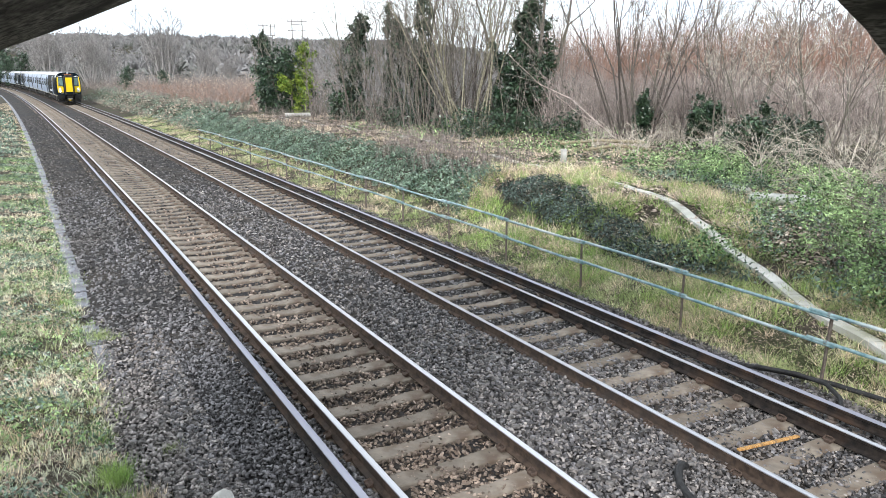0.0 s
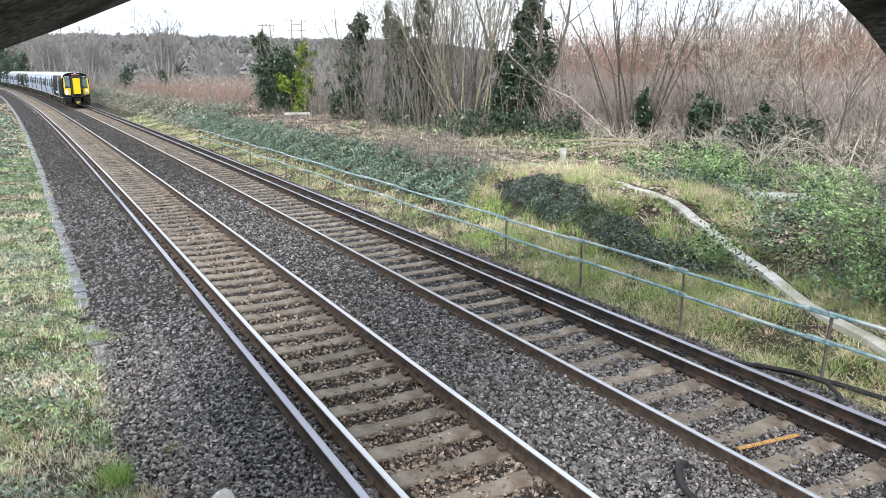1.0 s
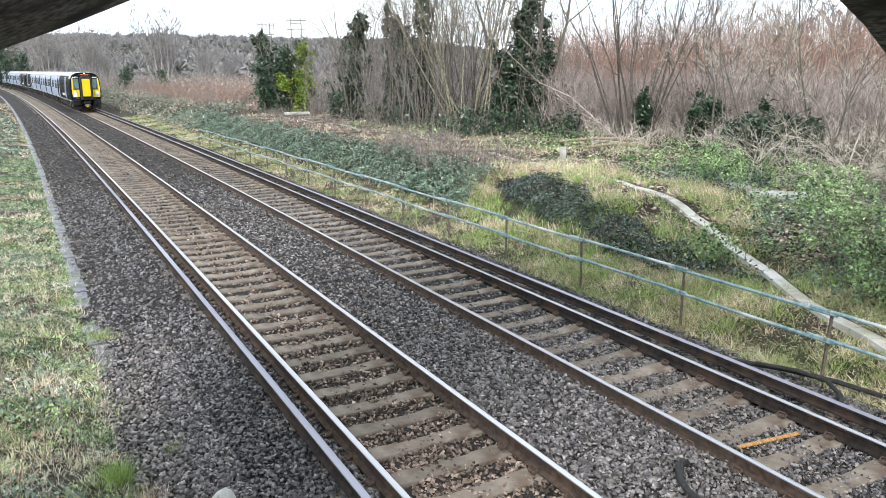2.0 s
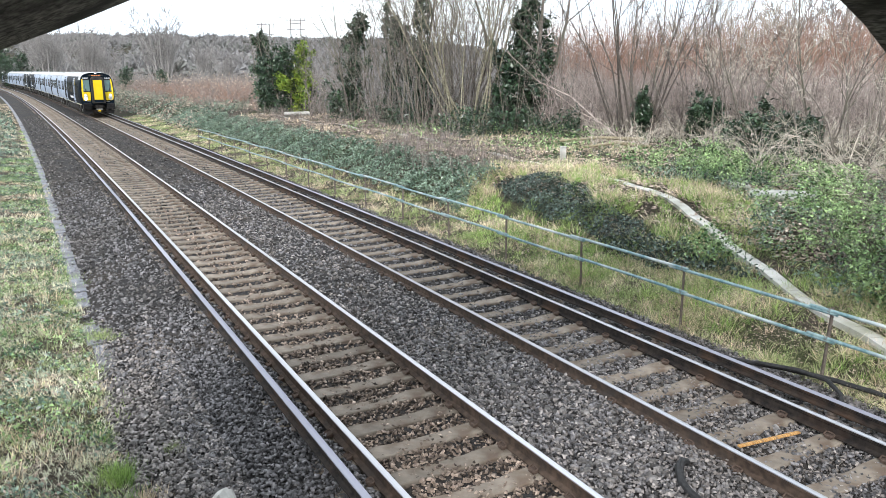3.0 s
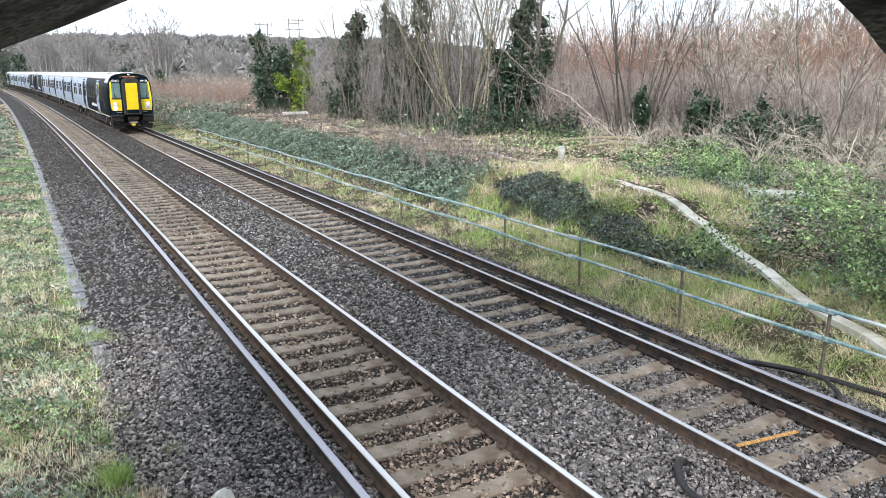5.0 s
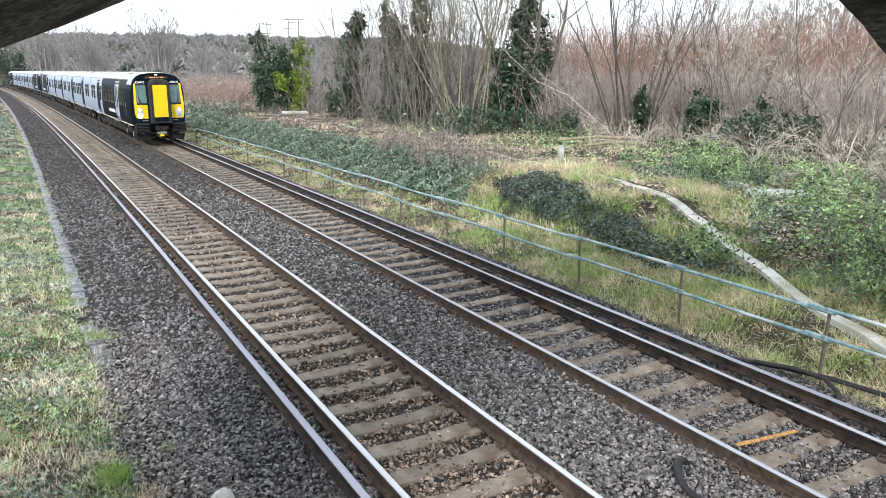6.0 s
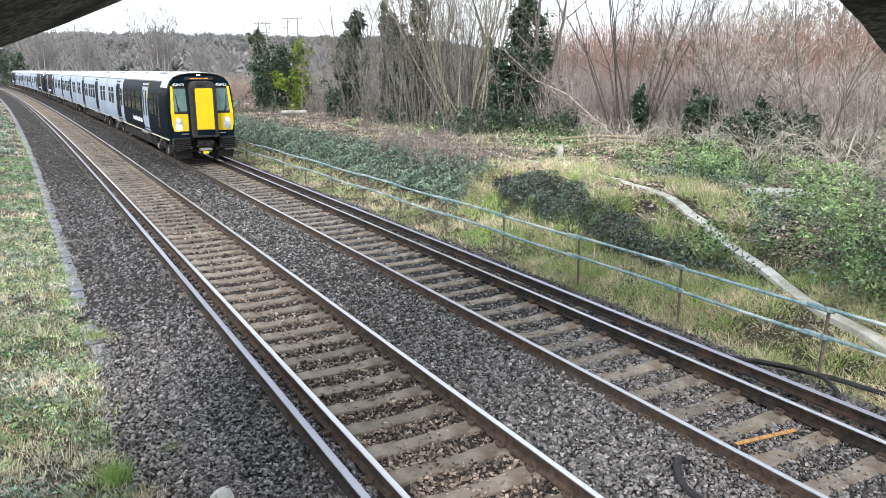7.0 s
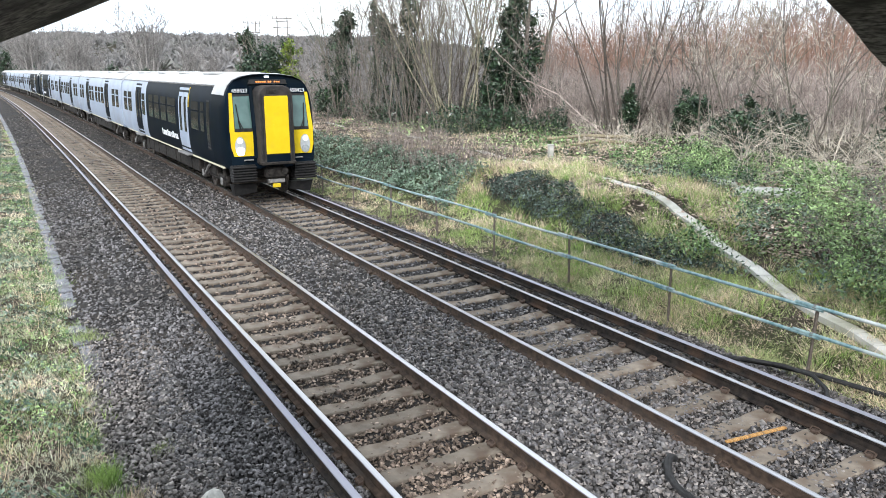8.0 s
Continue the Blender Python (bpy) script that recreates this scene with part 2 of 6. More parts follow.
# ---- geometry helpers ----
class Geo:
    """Collects vertices and faces of one mesh."""

    def __init__(self):
        self.v, self.f = [], []

    def add(self, verts, faces):
        o = len(self.v)
        self.v += [tuple(q) for q in verts]
        self.f += [tuple(i + o for i in q) for q in faces]
        return self

    def box(self, c, size, bevel=0.0, m=None):
        x, y, z = (s / 2 for s in size)
        if bevel <= 0:
            vs = [Vector((sx * x, sy * y, sz * z)) for sz in (-1, 1) for sy in (-1, 1) for sx in (-1, 1)]
            fs = [(0, 2, 3, 1), (4, 5, 7, 6), (0, 1, 5, 4), (2, 6, 7, 3), (0, 4, 6, 2), (1, 3, 7, 5)]
        else:
            bm = bmesh.new()
            bmesh.ops.create_cube(bm, size=1.0)
            for q in bm.verts:
                q.co = Vector((q.co.x * size[0], q.co.y * size[1], q.co.z * size[2]))
            bmesh.ops.bevel(bm, geom=bm.edges[:], offset=bevel, segments=1, affect="EDGES")
            bm.verts.index_update()
            vs = [q.co.copy() for q in bm.verts]
            fs = [tuple(q.index for q in f.verts) for f in bm.faces]
            bm.free()
        if m is not None:
            vs = [m @ q for q in vs]
        return self.add([q + Vector(c) for q in vs], fs)

    def tube(self, a, b, r0, r1=None, n=10, caps=True):
        a, b = Vector(a), Vector(b)
        r1 = r0 if r1 is None else r1
        d = (b - a).normalized()
        s = d.orthogonal().normalized()
        t = d.cross(s)
        vs = [p + (s * math.cos(k * math.tau / n) + t * math.sin(k * math.tau / n)) * r for p, r in ((a, r0), (b, r1)) for k in range(n)]
        fs = [(k, (k + 1) % n, n + (k + 1) % n, n + k) for k in range(n)]
        if caps:
            fs += [tuple(range(n))[::-1], tuple(range(n, 2 * n))]
        return self.add(vs, fs)

    def pipe(self, pts, r, n=8):
        """A tube along a line of points."""
        pts = [Vector(q) for q in pts]
        vs, fs = [], []
        for i, q in enumerate(pts):
            d = (pts[min(i + 1, len(pts) - 1)] - pts[max(i - 1, 0)]).normalized()
            s = d.cross(Vector((0, 0, 1)))
            s = s.normalized() if s.length > 1e-4 else Vector((1, 0, 0))
            t = s.cross(d)
            vs += [q + (s * math.cos(k * math.tau / n) + t * math.sin(k * math.tau / n)) * r for k in range(n)]
        for i in range(len(pts) - 1):
            fs += [(i * n + k, i * n + (k + 1) % n, (i + 1) * n + (k + 1) % n, (i + 1) * n + k) for k in range(n)]
        fs += [tuple(range(n))[::-1], tuple((len(pts) - 1) * n + k for k in range(n))]
        return self.add(vs, fs)

    def loft(self, rings, closed=True, caps=True):
        n = len(rings[0])
        vs = [q for r in rings for q in r]
        fs = []
        for i in range(len(rings) - 1):
            for k in range(n if closed else n - 1):
                fs.append((i * n + k, i * n + (k + 1) % n, (i + 1) * n + (k + 1) % n, (i + 1) * n + k))
        if caps and closed:
            fs += [tuple(range(n))[::-1], tuple((len(rings) - 1) * n + k for k in range(n))]
        return self.add(vs, fs)

    def slab(self, outline, y0, y1):
        """An outline in x and z, given thickness along y."""
        return self.loft([[(x, y0, z) for x, z in outline], [(x, y1, z) for x, z in outline]])


def fix_normals(me):
    bm = bmesh.new()
    bm.from_mesh(me)
    bmesh.ops.recalc_face_normals(bm, faces=bm.faces[:])
    bm.to_mesh(me)
    bm.free()


def to_mesh(name, g, material, smooth=False, angle=35):
    me = bpy.data.meshes.new(name)
    me.from_pydata([tuple(q) for q in g.v], [], g.f)
    fix_normals(me)
    me.materials.append(M[material])
    if smooth:
        me.shade_smooth()
        me.set_sharp_from_angle(angle=radians(angle))
    return me


def part(name, g, material, parent, label="", smooth=False):
    ob = new(name, to_mesh(name, g, material, smooth))
    ob.parent = parent
    return tagged(ob, label)


def thing(name, label, category, group="", kind="", m=None):
    ob = new(name)
    if m is not None:
        ob.matrix_basis = m
    return tagged(ob, label, category, group, kind)


def fast_mesh(name, v, f, material, smooth=False):
    """A mesh from arrays, faces all of one size."""
    v, f = np.asarray(v, np.float32), np.asarray(f, np.int32)
    me = bpy.data.meshes.new(name)
    me.vertices.add(len(v))
    me.vertices.foreach_set("co", v.ravel())
    me.loops.add(f.size)
    me.loops.foreach_set("vertex_index", f.ravel())
    me.polygons.add(len(f))
    me.polygons.foreach_set("loop_start", np.arange(0, f.size, f.shape[1], dtype=np.int32))
    me.update(calc_edges=True)
    me.validate()
    me.materials.append(M[material])
    if smooth:
        me.shade_smooth()
    return me


# ---- the line of the railway ----
SIX = 3.416
Z_A, Z_B = 0.0, -0.10


def cx(y):
    return 3.3837 - 2.3179e-4 * y**2 + 6.850e-7 * y**3 - 2.0037e-9 * y**4


def dcx(y):
    return -4.6357e-4 * y + 2.0551e-6 * y**2 - 8.0147e-9 * y**3


def along(u, y):
    """The place u metres to the side of the first track's middle, at y along it."""
    d = dcx(y)
    n = np.sqrt(1 + d * d)
    return cx(y) + u / n, y - u * d / n


def along_v(u, y, z):
    x, yy = along(u, y)
    return Vector((float(x), float(yy), z))


def turn_at(y):
    return Matrix.Rotation(-math.atan(dcx(y)), 4, "Z")


def smoothstep(a, b, t):
    t = np.clip((t - a) / (b - a), 0, 1)
    return t * t * (3 - 2 * t)


def waves(x, y, s, seed=0.0):
    return (np.sin(x * s + 1.7 + seed) * np.cos(y * s * 1.13 + 0.4 + seed) + 0.5 * np.sin(x * s * 2.3 + y * s * 1.9 + seed) + 0.3 * np.cos(y * s * 4.1 - x * s * 3.3 + seed)) / 1.8


def ground_z(x, y):
    x, y = np.asarray(x, float), np.asarray(y, float)
    u = x - cx(np.clip(y, -40, 280))
    near = np.interp(u, [-40, -12, -6, -3.4, -2.7, -2.3, 4.9, 5.4, 6.0, 6.4, 7.0, 8.0, 10, 14, 22, 60], [2.5, 1.2, -0.1, -0.27, -0.36, -0.62, -0.62, -0.48, -0.36, -0.16, 0.07, 0.28, 0.56, 0.9, 1.3, 1.5])
    far = np.interp(u, [-40, -12, -6, -3.4, -2.7, -2.3, 4.9, 5.3, 6.2, 7.0, 7.4, 8.8, 9.6, 12, 22, 60], [2.5, 1.2, -0.1, -0.27, -0.36, -0.62, -0.62, -0.46, -0.36, -0.25, -0.1, 0.76, 0.88, 0.92, 1.0, 1.3])
    z = near + (far - near) * smoothstep(6, 14, y)
    wild = smoothstep(7.0, 9.0, u)
    z = z + wild * 0.10 * waves(x, y, 1.1) + 0.025 * waves(x, y, 4.0, 2.0) * smoothstep(5.2, 6.0, np.abs(u - 1.7))
    r = np.hypot(x, y)
    hill = np.maximum(smoothstep(15, 90, u), smoothstep(330, 450, y))
    hill = hill * (1 - 0.6 * smoothstep(0.45, 0.75, x / np.maximum(y, 1.0)) * (y > 0))
    z = z + 27 * smoothstep(170, 760, r) * (1 + 0.16 * waves(x, y, 0.009, 1.0)) * hill
    return z


def ground_s(x, y):
    return float(ground_z(x, y))


# ---- ground, ballast bed, path, bridge ----
def sheet(name, us, ys, zf, material, label, category, world_grid=False):
    uu, yy = np.meshgrid(us, ys)
    if world_grid:
        x, y = uu, yy
    else:
        x, y = along(uu, yy)
    z = zf(x, y, uu, yy)
    v = np.stack([x, y, z], -1).reshape(-1, 3)
    n, m = len(us), len(ys)
    i = (np.arange(m - 1)[:, None] * n + np.arange(n - 1)[None, :]).ravel()
    f = np.stack([i, i + 1, i + n + 1, i + n], 1)
    ob = new(name, fast_mesh(name, v, f, material, True))
    return tagged(ob, label, category, kind="structure")


gx = np.concatenate([[-3000, -1200, -400, -150, -60, -30], np.arange(-16, 26, 0.3), np.arange(26, 60, 1.2), np.arange(60, 200, 8), np.arange(200, 900, 40), [1000, 1400, 2200, 3500]])
gy = np.concatenate([[-3000, -900, -200, -60], np.arange(-20, 60, 0.35), np.arange(60, 140, 1.5), np.arange(140, 320, 8), np.arange(320, 1000, 40), [1200, 1700, 2500, 4000]])
sheet("ground", gx, gy, lambda x, y, u, v: ground_z(x, y), "soil", "rough earth with leaf litter, moss and grass", "ground", True)


def bed_z(x, y, u, v):
    z = np.interp(u, [-2.95, -2.6, -1.75, -1.3, -0.92, -0.72, 0.72, 0.90, 1.4, 1.9, 2.5, 2.72, 4.12, 4.3, 4.75, 5.05, 5.55, 5.85], [-0.36, -0.31, -0.24, -0.175, -0.16, -0.215, -0.215, -0.155, -0.16, -0.21, -0.25, -0.315, -0.315, -0.26, -0.29, -0.36, -0.41, -0.52])
    return z + 0.012 * waves(x, y, 3.1) + 0.010 * waves(x, y, 9.0, 1.3)


BED = sheet("ballast_bed", np.concatenate([np.linspace(-2.95, 5.85, 90)]), np.concatenate([np.arange(-12, 60, 0.3), np.arange(60, 300, 3)]), bed_z, "ballast", "bed of grey and brown granite ballast under two tracks", "ballast")

# concrete path that winds up the bank and runs on beside the line
PATH = [(9.95, 5.2), (10.18, 5.84), (10.36, 6.57), (10.62, 7.24), (11.05, 8.12), (11.36, 8.85), (11.6, 9.6), (12.06, 10.69), (12.6, 11.88), (12.96, 12.91), (13.35, 14.29), (13.78, 15.92), (13.9, 18.0), (14.1, 22.1), (14.5, 27.0), (14.86, 32.3), (14.3, 40.3), (14.2, 46.0), (14.2, 52.0)]


def path_points(step=0.9):
    pts = [Vector((x, y, 0)) for x, y in PATH]
    out = []
    for i in range(len(pts) - 1):
        p0, p1, p2, p3 = pts[max(i - 1, 0)], pts[i], pts[i + 1], pts[min(i + 2, len(pts) - 1)]
        n = max(2, round((p2 - p1).length / step))
        for k in range(n):
            t = k / n
            out.append(0.5 * ((2 * p1) + (p2 - p0) * t + (2 * p0 - 5 * p1 + 4 * p2 - p3) * t * t + (3 * p1 - p0 - 3 * p2 + p3) * t**3))
    return out


def make_path():
    path = thing("garden_path", "narrow pale concrete cable-trough lids laid as a winding path up the bank", "path", kind="structure")
    pts = path_points()
    for a, b in zip(pts, pts[1:]):
        d = (b - a).normalized()
        s = Vector((d.y, -d.x, 0)) * 0.115
        g = Geo()
        za, zb = max(ground_s(a.x, a.y), ground_s(a.x + s.x, a.y + s.y)) + 0.015, max(ground_s(b.x, b.y), ground_s(b.x + s.x, b.y + s.y)) + 0.015
        gap = d * 0.008
        top = [a + gap - s + Vector((0, 0, za)), a + gap + s + Vector((0, 0, za)), b - gap + s + Vector((0, 0, zb)), b - gap - s + Vector((0, 0, zb))]
        low = [q - Vector((0, 0, 0.3)) for q in top]
        g.add(top + low, [(0, 1, 2, 3), (7, 6, 5, 4), (0, 4, 5, 1), (1, 5, 6, 2), (2, 6, 7, 3), (3, 7, 4, 0)])
        part("path_slab", g, "concrete", path)


make_path()


def make_trough():
    """Flat concrete lids beside the far side of the first track."""
    tr = thing("cable_trough", "damp grey concrete cable trough between ballast and grass", "cable trough", kind="structure")
    base = Geo().box((0, 0, -0.14), (0.24, 0.99, 0.06), 0.012)
    me = to_mesh("trough_lid", base, "trough")
    y = 14.6
    while y < 150:
        ob = new("trough_lid", me)
        ob.parent = tr
        ob.matrix_basis = Matrix.Translation(along_v(-2.80 + 0.012 * math.sin(y * 1.3), y, -0.19 + 0.012 * math.sin(y * 2.1))) @ turn_at(y) @ Matrix.Rotation(0.012 * math.sin(y * 3.7), 4, "Z")
        y += 1.0
    for yy, uu in ((11.4, -2.72), (12.5, -2.78)):
        ob = new("trough_lid", me)
        ob.parent = tr
        ob.matrix_basis = Matrix.Translation(along_v(uu, yy, -0.20)) @ turn_at(yy)


make_trough()


def make_bridge():
    """An arch over both tracks; the camera looks out from beneath it."""
    br = thing("bridge", "sooty concrete arch bridge over the railway, seen from beneath", "bridge", kind="structure")
    # intrados: through the springing, haunches and crown
    inner = [(-0.95, 3.05), (-0.45, 3.62), (-0.09, 3.83), (0.30, 3.985), (0.72, 4.17), (1.6, 4.6), (2.9, 5.05), (4.3, 5.25), (5.6, 5.18), (6.8, 4.86), (7.77, 4.5), (8.33, 4.22), (8.80, 3.92), (9.30, 3.66), (9.8, 3.3), (10.3, 2.9)]
    outer = [(x + (x - 4.4) * 0.05, z + 0.55) for x, z in inner]
    y0, y1 = 1.5, 5.4
    part("arch_barrel", Geo().slab(inner + outer[::-1], y0, y1), "soffit", br)
    part("abutment", Geo().box((-1.75, 3.35, 1.2), (1.6, 3.9, 3.9), 0.03), "soffit", br)
    part("abutment", Geo().box((10.6, 3.2, 1.2), (1.6, 3.4, 3.9), 0.03), "soffit", br)
    part("parapet", Geo().box((4.4, 5.2, 6.6), (12.5, 0.4, 1.5), 0.03), "soffit", br)


make_bridge()


# ---- rails ----
RAIL = [(-0.07, -0.158), (0.07, -0.158), (0.07, -0.146), (0.012, -0.128), (0.010, -0.052), (0.034, -0.036), (0.034, -0.012), (-0.034, -0.012), (-0.034, -0.036), (-0.010, -0.052), (-0.012, -0.128), (-0.07, -0.146)]
HEAD = [(0.034, -0.012), (0.032, -0.003), (0.018, 0.0), (-0.018, 0.0), (-0.032, -0.003), (-0.034, -0.012)]
COND = [(-0.065, -0.13), (0.065, -0.13), (0.065, -0.112), (0.022, -0.10), (0.020, -0.050), (0.040, -0.036), (0.040, -0.008), (-0.040, -0.008), (-0.040, -0.036), (-0.020, -0.050), (-0.022, -0.10), (-0.065, -0.112)]
CHEAD = [(0.040, -0.008), (0.036, 0.0), (-0.036, 0.0), (-0.040, -0.008)]
RAIL_YS = [float(v) for v in np.concatenate([np.arange(-14, 40, 2.0), np.arange(40, 120, 4.0), np.arange(120, 300, 6.0)])]


def sweep(profile, u, z, y_list):
    return Geo().loft([[along_v(u + a, y, z + b) for a, b in profile] for y in y_list])


def make_track(name, u0, z0, near_side, cond_side, label):
    tr = thing(name, label, "railway track", "railway tracks")
    for s in (-1, 1):
        u = u0 + s * 0.7525
        body = part("rail", sweep(RAIL, u, z0, RAIL_YS), "rail_side_dark" if u > 3.5 else "rail_side", tr, "rusty sides under a bright worn head", True)
        part("running_surface", sweep(HEAD, u, z0, RAIL_YS), "rail_top", body, "polished silver running surface", True)
    return tr


TRACK_A = make_track("railway_track", 0.0, Z_A, -1, -1, "ballasted track with two polished steel rails on brown concrete sleepers")
TRACK_B = make_track("railway_track", SIX, Z_B, -1, 1, "second ballasted track, its rails darker, that carries the train")


def make_conductor(u, z, label, starts):
    cr = thing("conductor_rail", label, "conductor rail", "conductor rails")
    body = part("rail_body", sweep(COND, u, z, RAIL_YS), "rail_side_dark", cr, "dark rusty steel", True)
    part("contact_surface", sweep(CHEAD, u, z, RAIL_YS), "cond_top", body, "dull grey-violet worn top", True)
    prof = ((0.06, -0.31), (0.06, -0.26), (0.075, -0.255), (0.075, -0.238), (0.055, -0.23), (0.055, -0.212), (0.072, -0.207), (0.072, -0.192), (0.05, -0.185), (0.05, -0.167), (0.065, -0.16), (0.065, -0.13))
    g = Geo().loft([[(r * math.cos(k * math.tau / 10), r * math.sin(k * math.tau / 10), h) for k in range(10)] for r, h in prof])
    me = to_mesh("insulator", g, "insulator")
    y = starts
    while y < 70:
        ob = new("insulator", me)
        ob.parent = cr
        ob.matrix_basis = Matrix.Translation(along_v(u, y, z))
        y += 2.85
    return cr


make_conductor(-0.7525 - 0.364, Z_A + 0.076, "raised third rail beside the first track with a pale worn top", 4.6)
make_conductor(SIX + 0.7525 + 0.356, Z_B + 0.076, "dark raised third rail on insulators beside the second track", 4.9)


# ---- train: two four-car units ----
CAR = 20.0
SIDE = [(1.30, 0.98), (1.37, 1.18), (1.40, 1.55), (1.40, 2.25), (1.375, 2.75), (1.31, 3.12), (1.20, 3.36)]
ROOF = [(1.20, 3.36), (1.05, 3.52), (0.80, 3.63), (0.45, 3.69), (0.0, 3.71)]


def side_x(z):
    return float(np.interp(z, [q[1] for q in SIDE], [q[0] for q in SIDE]))


def shell(ring, y0, y1, taper0=1.0, taper1=1.0, close=None):
    """A length of body from half a section."""
    full = [(x, z) for x, z in ring] + [(-x, z) for x, z in ring[::-1] if x > 0]
    return Geo().loft([[(x * taper0, y0, z) for x, z in full], [(x * taper1, y1, z) for x, z in full]])


def side_panel(g, s, y0, y1, z0, z1, proud, rows=5):
    """A panel that follows the curve of the side, proud of it."""
    zs = [z0 + (z1 - z0) * k / rows for k in range(rows + 1)]
    o = [[(s * (side_x(z) + proud), y, z) for z in zs] for y in (y0, y1)]
    i = [[(s * (side_x(z) - 0.02), y, z) for z in zs] for y in (y0, y1)]
    n = rows + 1
    vs = o[0] + o[1] + i[0] + i[1]
    fs = [(k, k + 1, n + k + 1, n + k) for k in range(rows)] + [(2 * n + k, 3 * n + k, 3 * n + k + 1, 2 * n + k + 1) for k in range(rows)]
    for k in range(rows):
        fs += [(k, 2 * n + k, 2 * n + k + 1, k + 1), (n + k, n + k + 1, 3 * n + k + 1, 3 * n + k)]
    fs += [(0, n, 3 * n, 2 * n), (rows, 2 * n + rows, 3 * n + rows, n + rows)]
    g.add(vs, fs)
    return g


WHEELSETS = []


def make_bogie(car, yc):
    bg = part("bogie", Geo(), "under", car)
    g = Geo()
    for s in (-1, 1):
        g.box((s * 1.03, yc, 0.52), (0.14, 2.9, 0.2), 0.03)
        g.box((s * 1.05, yc, 0.68), (0.2, 0.9, 0.3), 0.04)
        for d in (-1.2, 1.2):
            g.box((s * 1.04, yc + d, 0.46), (0.26, 0.34, 0.34), 0.05)
            g.tube((s * 1.04, yc + d, 0.55), (s * 1.04, yc + d, 0.86), 0.1, n=10)
        g.tube((s * 1.1, yc - 0.4, 0.75), (s * 1.1, yc + 0.45, 0.55), 0.035, n=6)
    g.box((0, yc, 0.6), (2.0, 0.5, 0.22), 0.03)
    bg.data = to_mesh("bogie", g, "under")
    for s in (-1, 1):
        for d in (-1.2, 1.2):
            part("axle_box", Geo().box((s * 1.185, yc + d, 0.46), (0.04, 0.22, 0.22), 0.015), "metal_grey", bg, "pale dusty axle-box cover")
    for s in (-1, 1):
        part("damper", Geo().tube((s * 1.22, yc - 0.75, 0.46), (s * 1.22, yc - 0.1, 0.84), 0.045, n=8), "metal_grey", bg, "pale dusty damper")
    for d in (-1.2, 1.2):
        g = Geo().tube((-0.95, 0, 0), (0.95, 0, 0), 0.08, n=10)
        for s in (-1, 1):
            g.tube((s * 0.685, 0, 0), (s * 0.715, 0, 0), 0.45, n=24)
            g.tube((s * 0.715, 0, 0), (s * 0.82, 0, 0), 0.42, n=24)
            for k in range(4):
                a = k * math.tau / 4
                g.box((s * 0.825, 0.24 * math.cos(a), 0.24 * math.sin(a)), (0.02, 0.06, 0.06))
        ws = part("wheelset", g, "wheel", car, "steel wheels on an axle")
        ws.matrix_basis = Matrix.Translation((0, yc + d, 0.42))
        WHEELSETS.append((ws, yc + d))


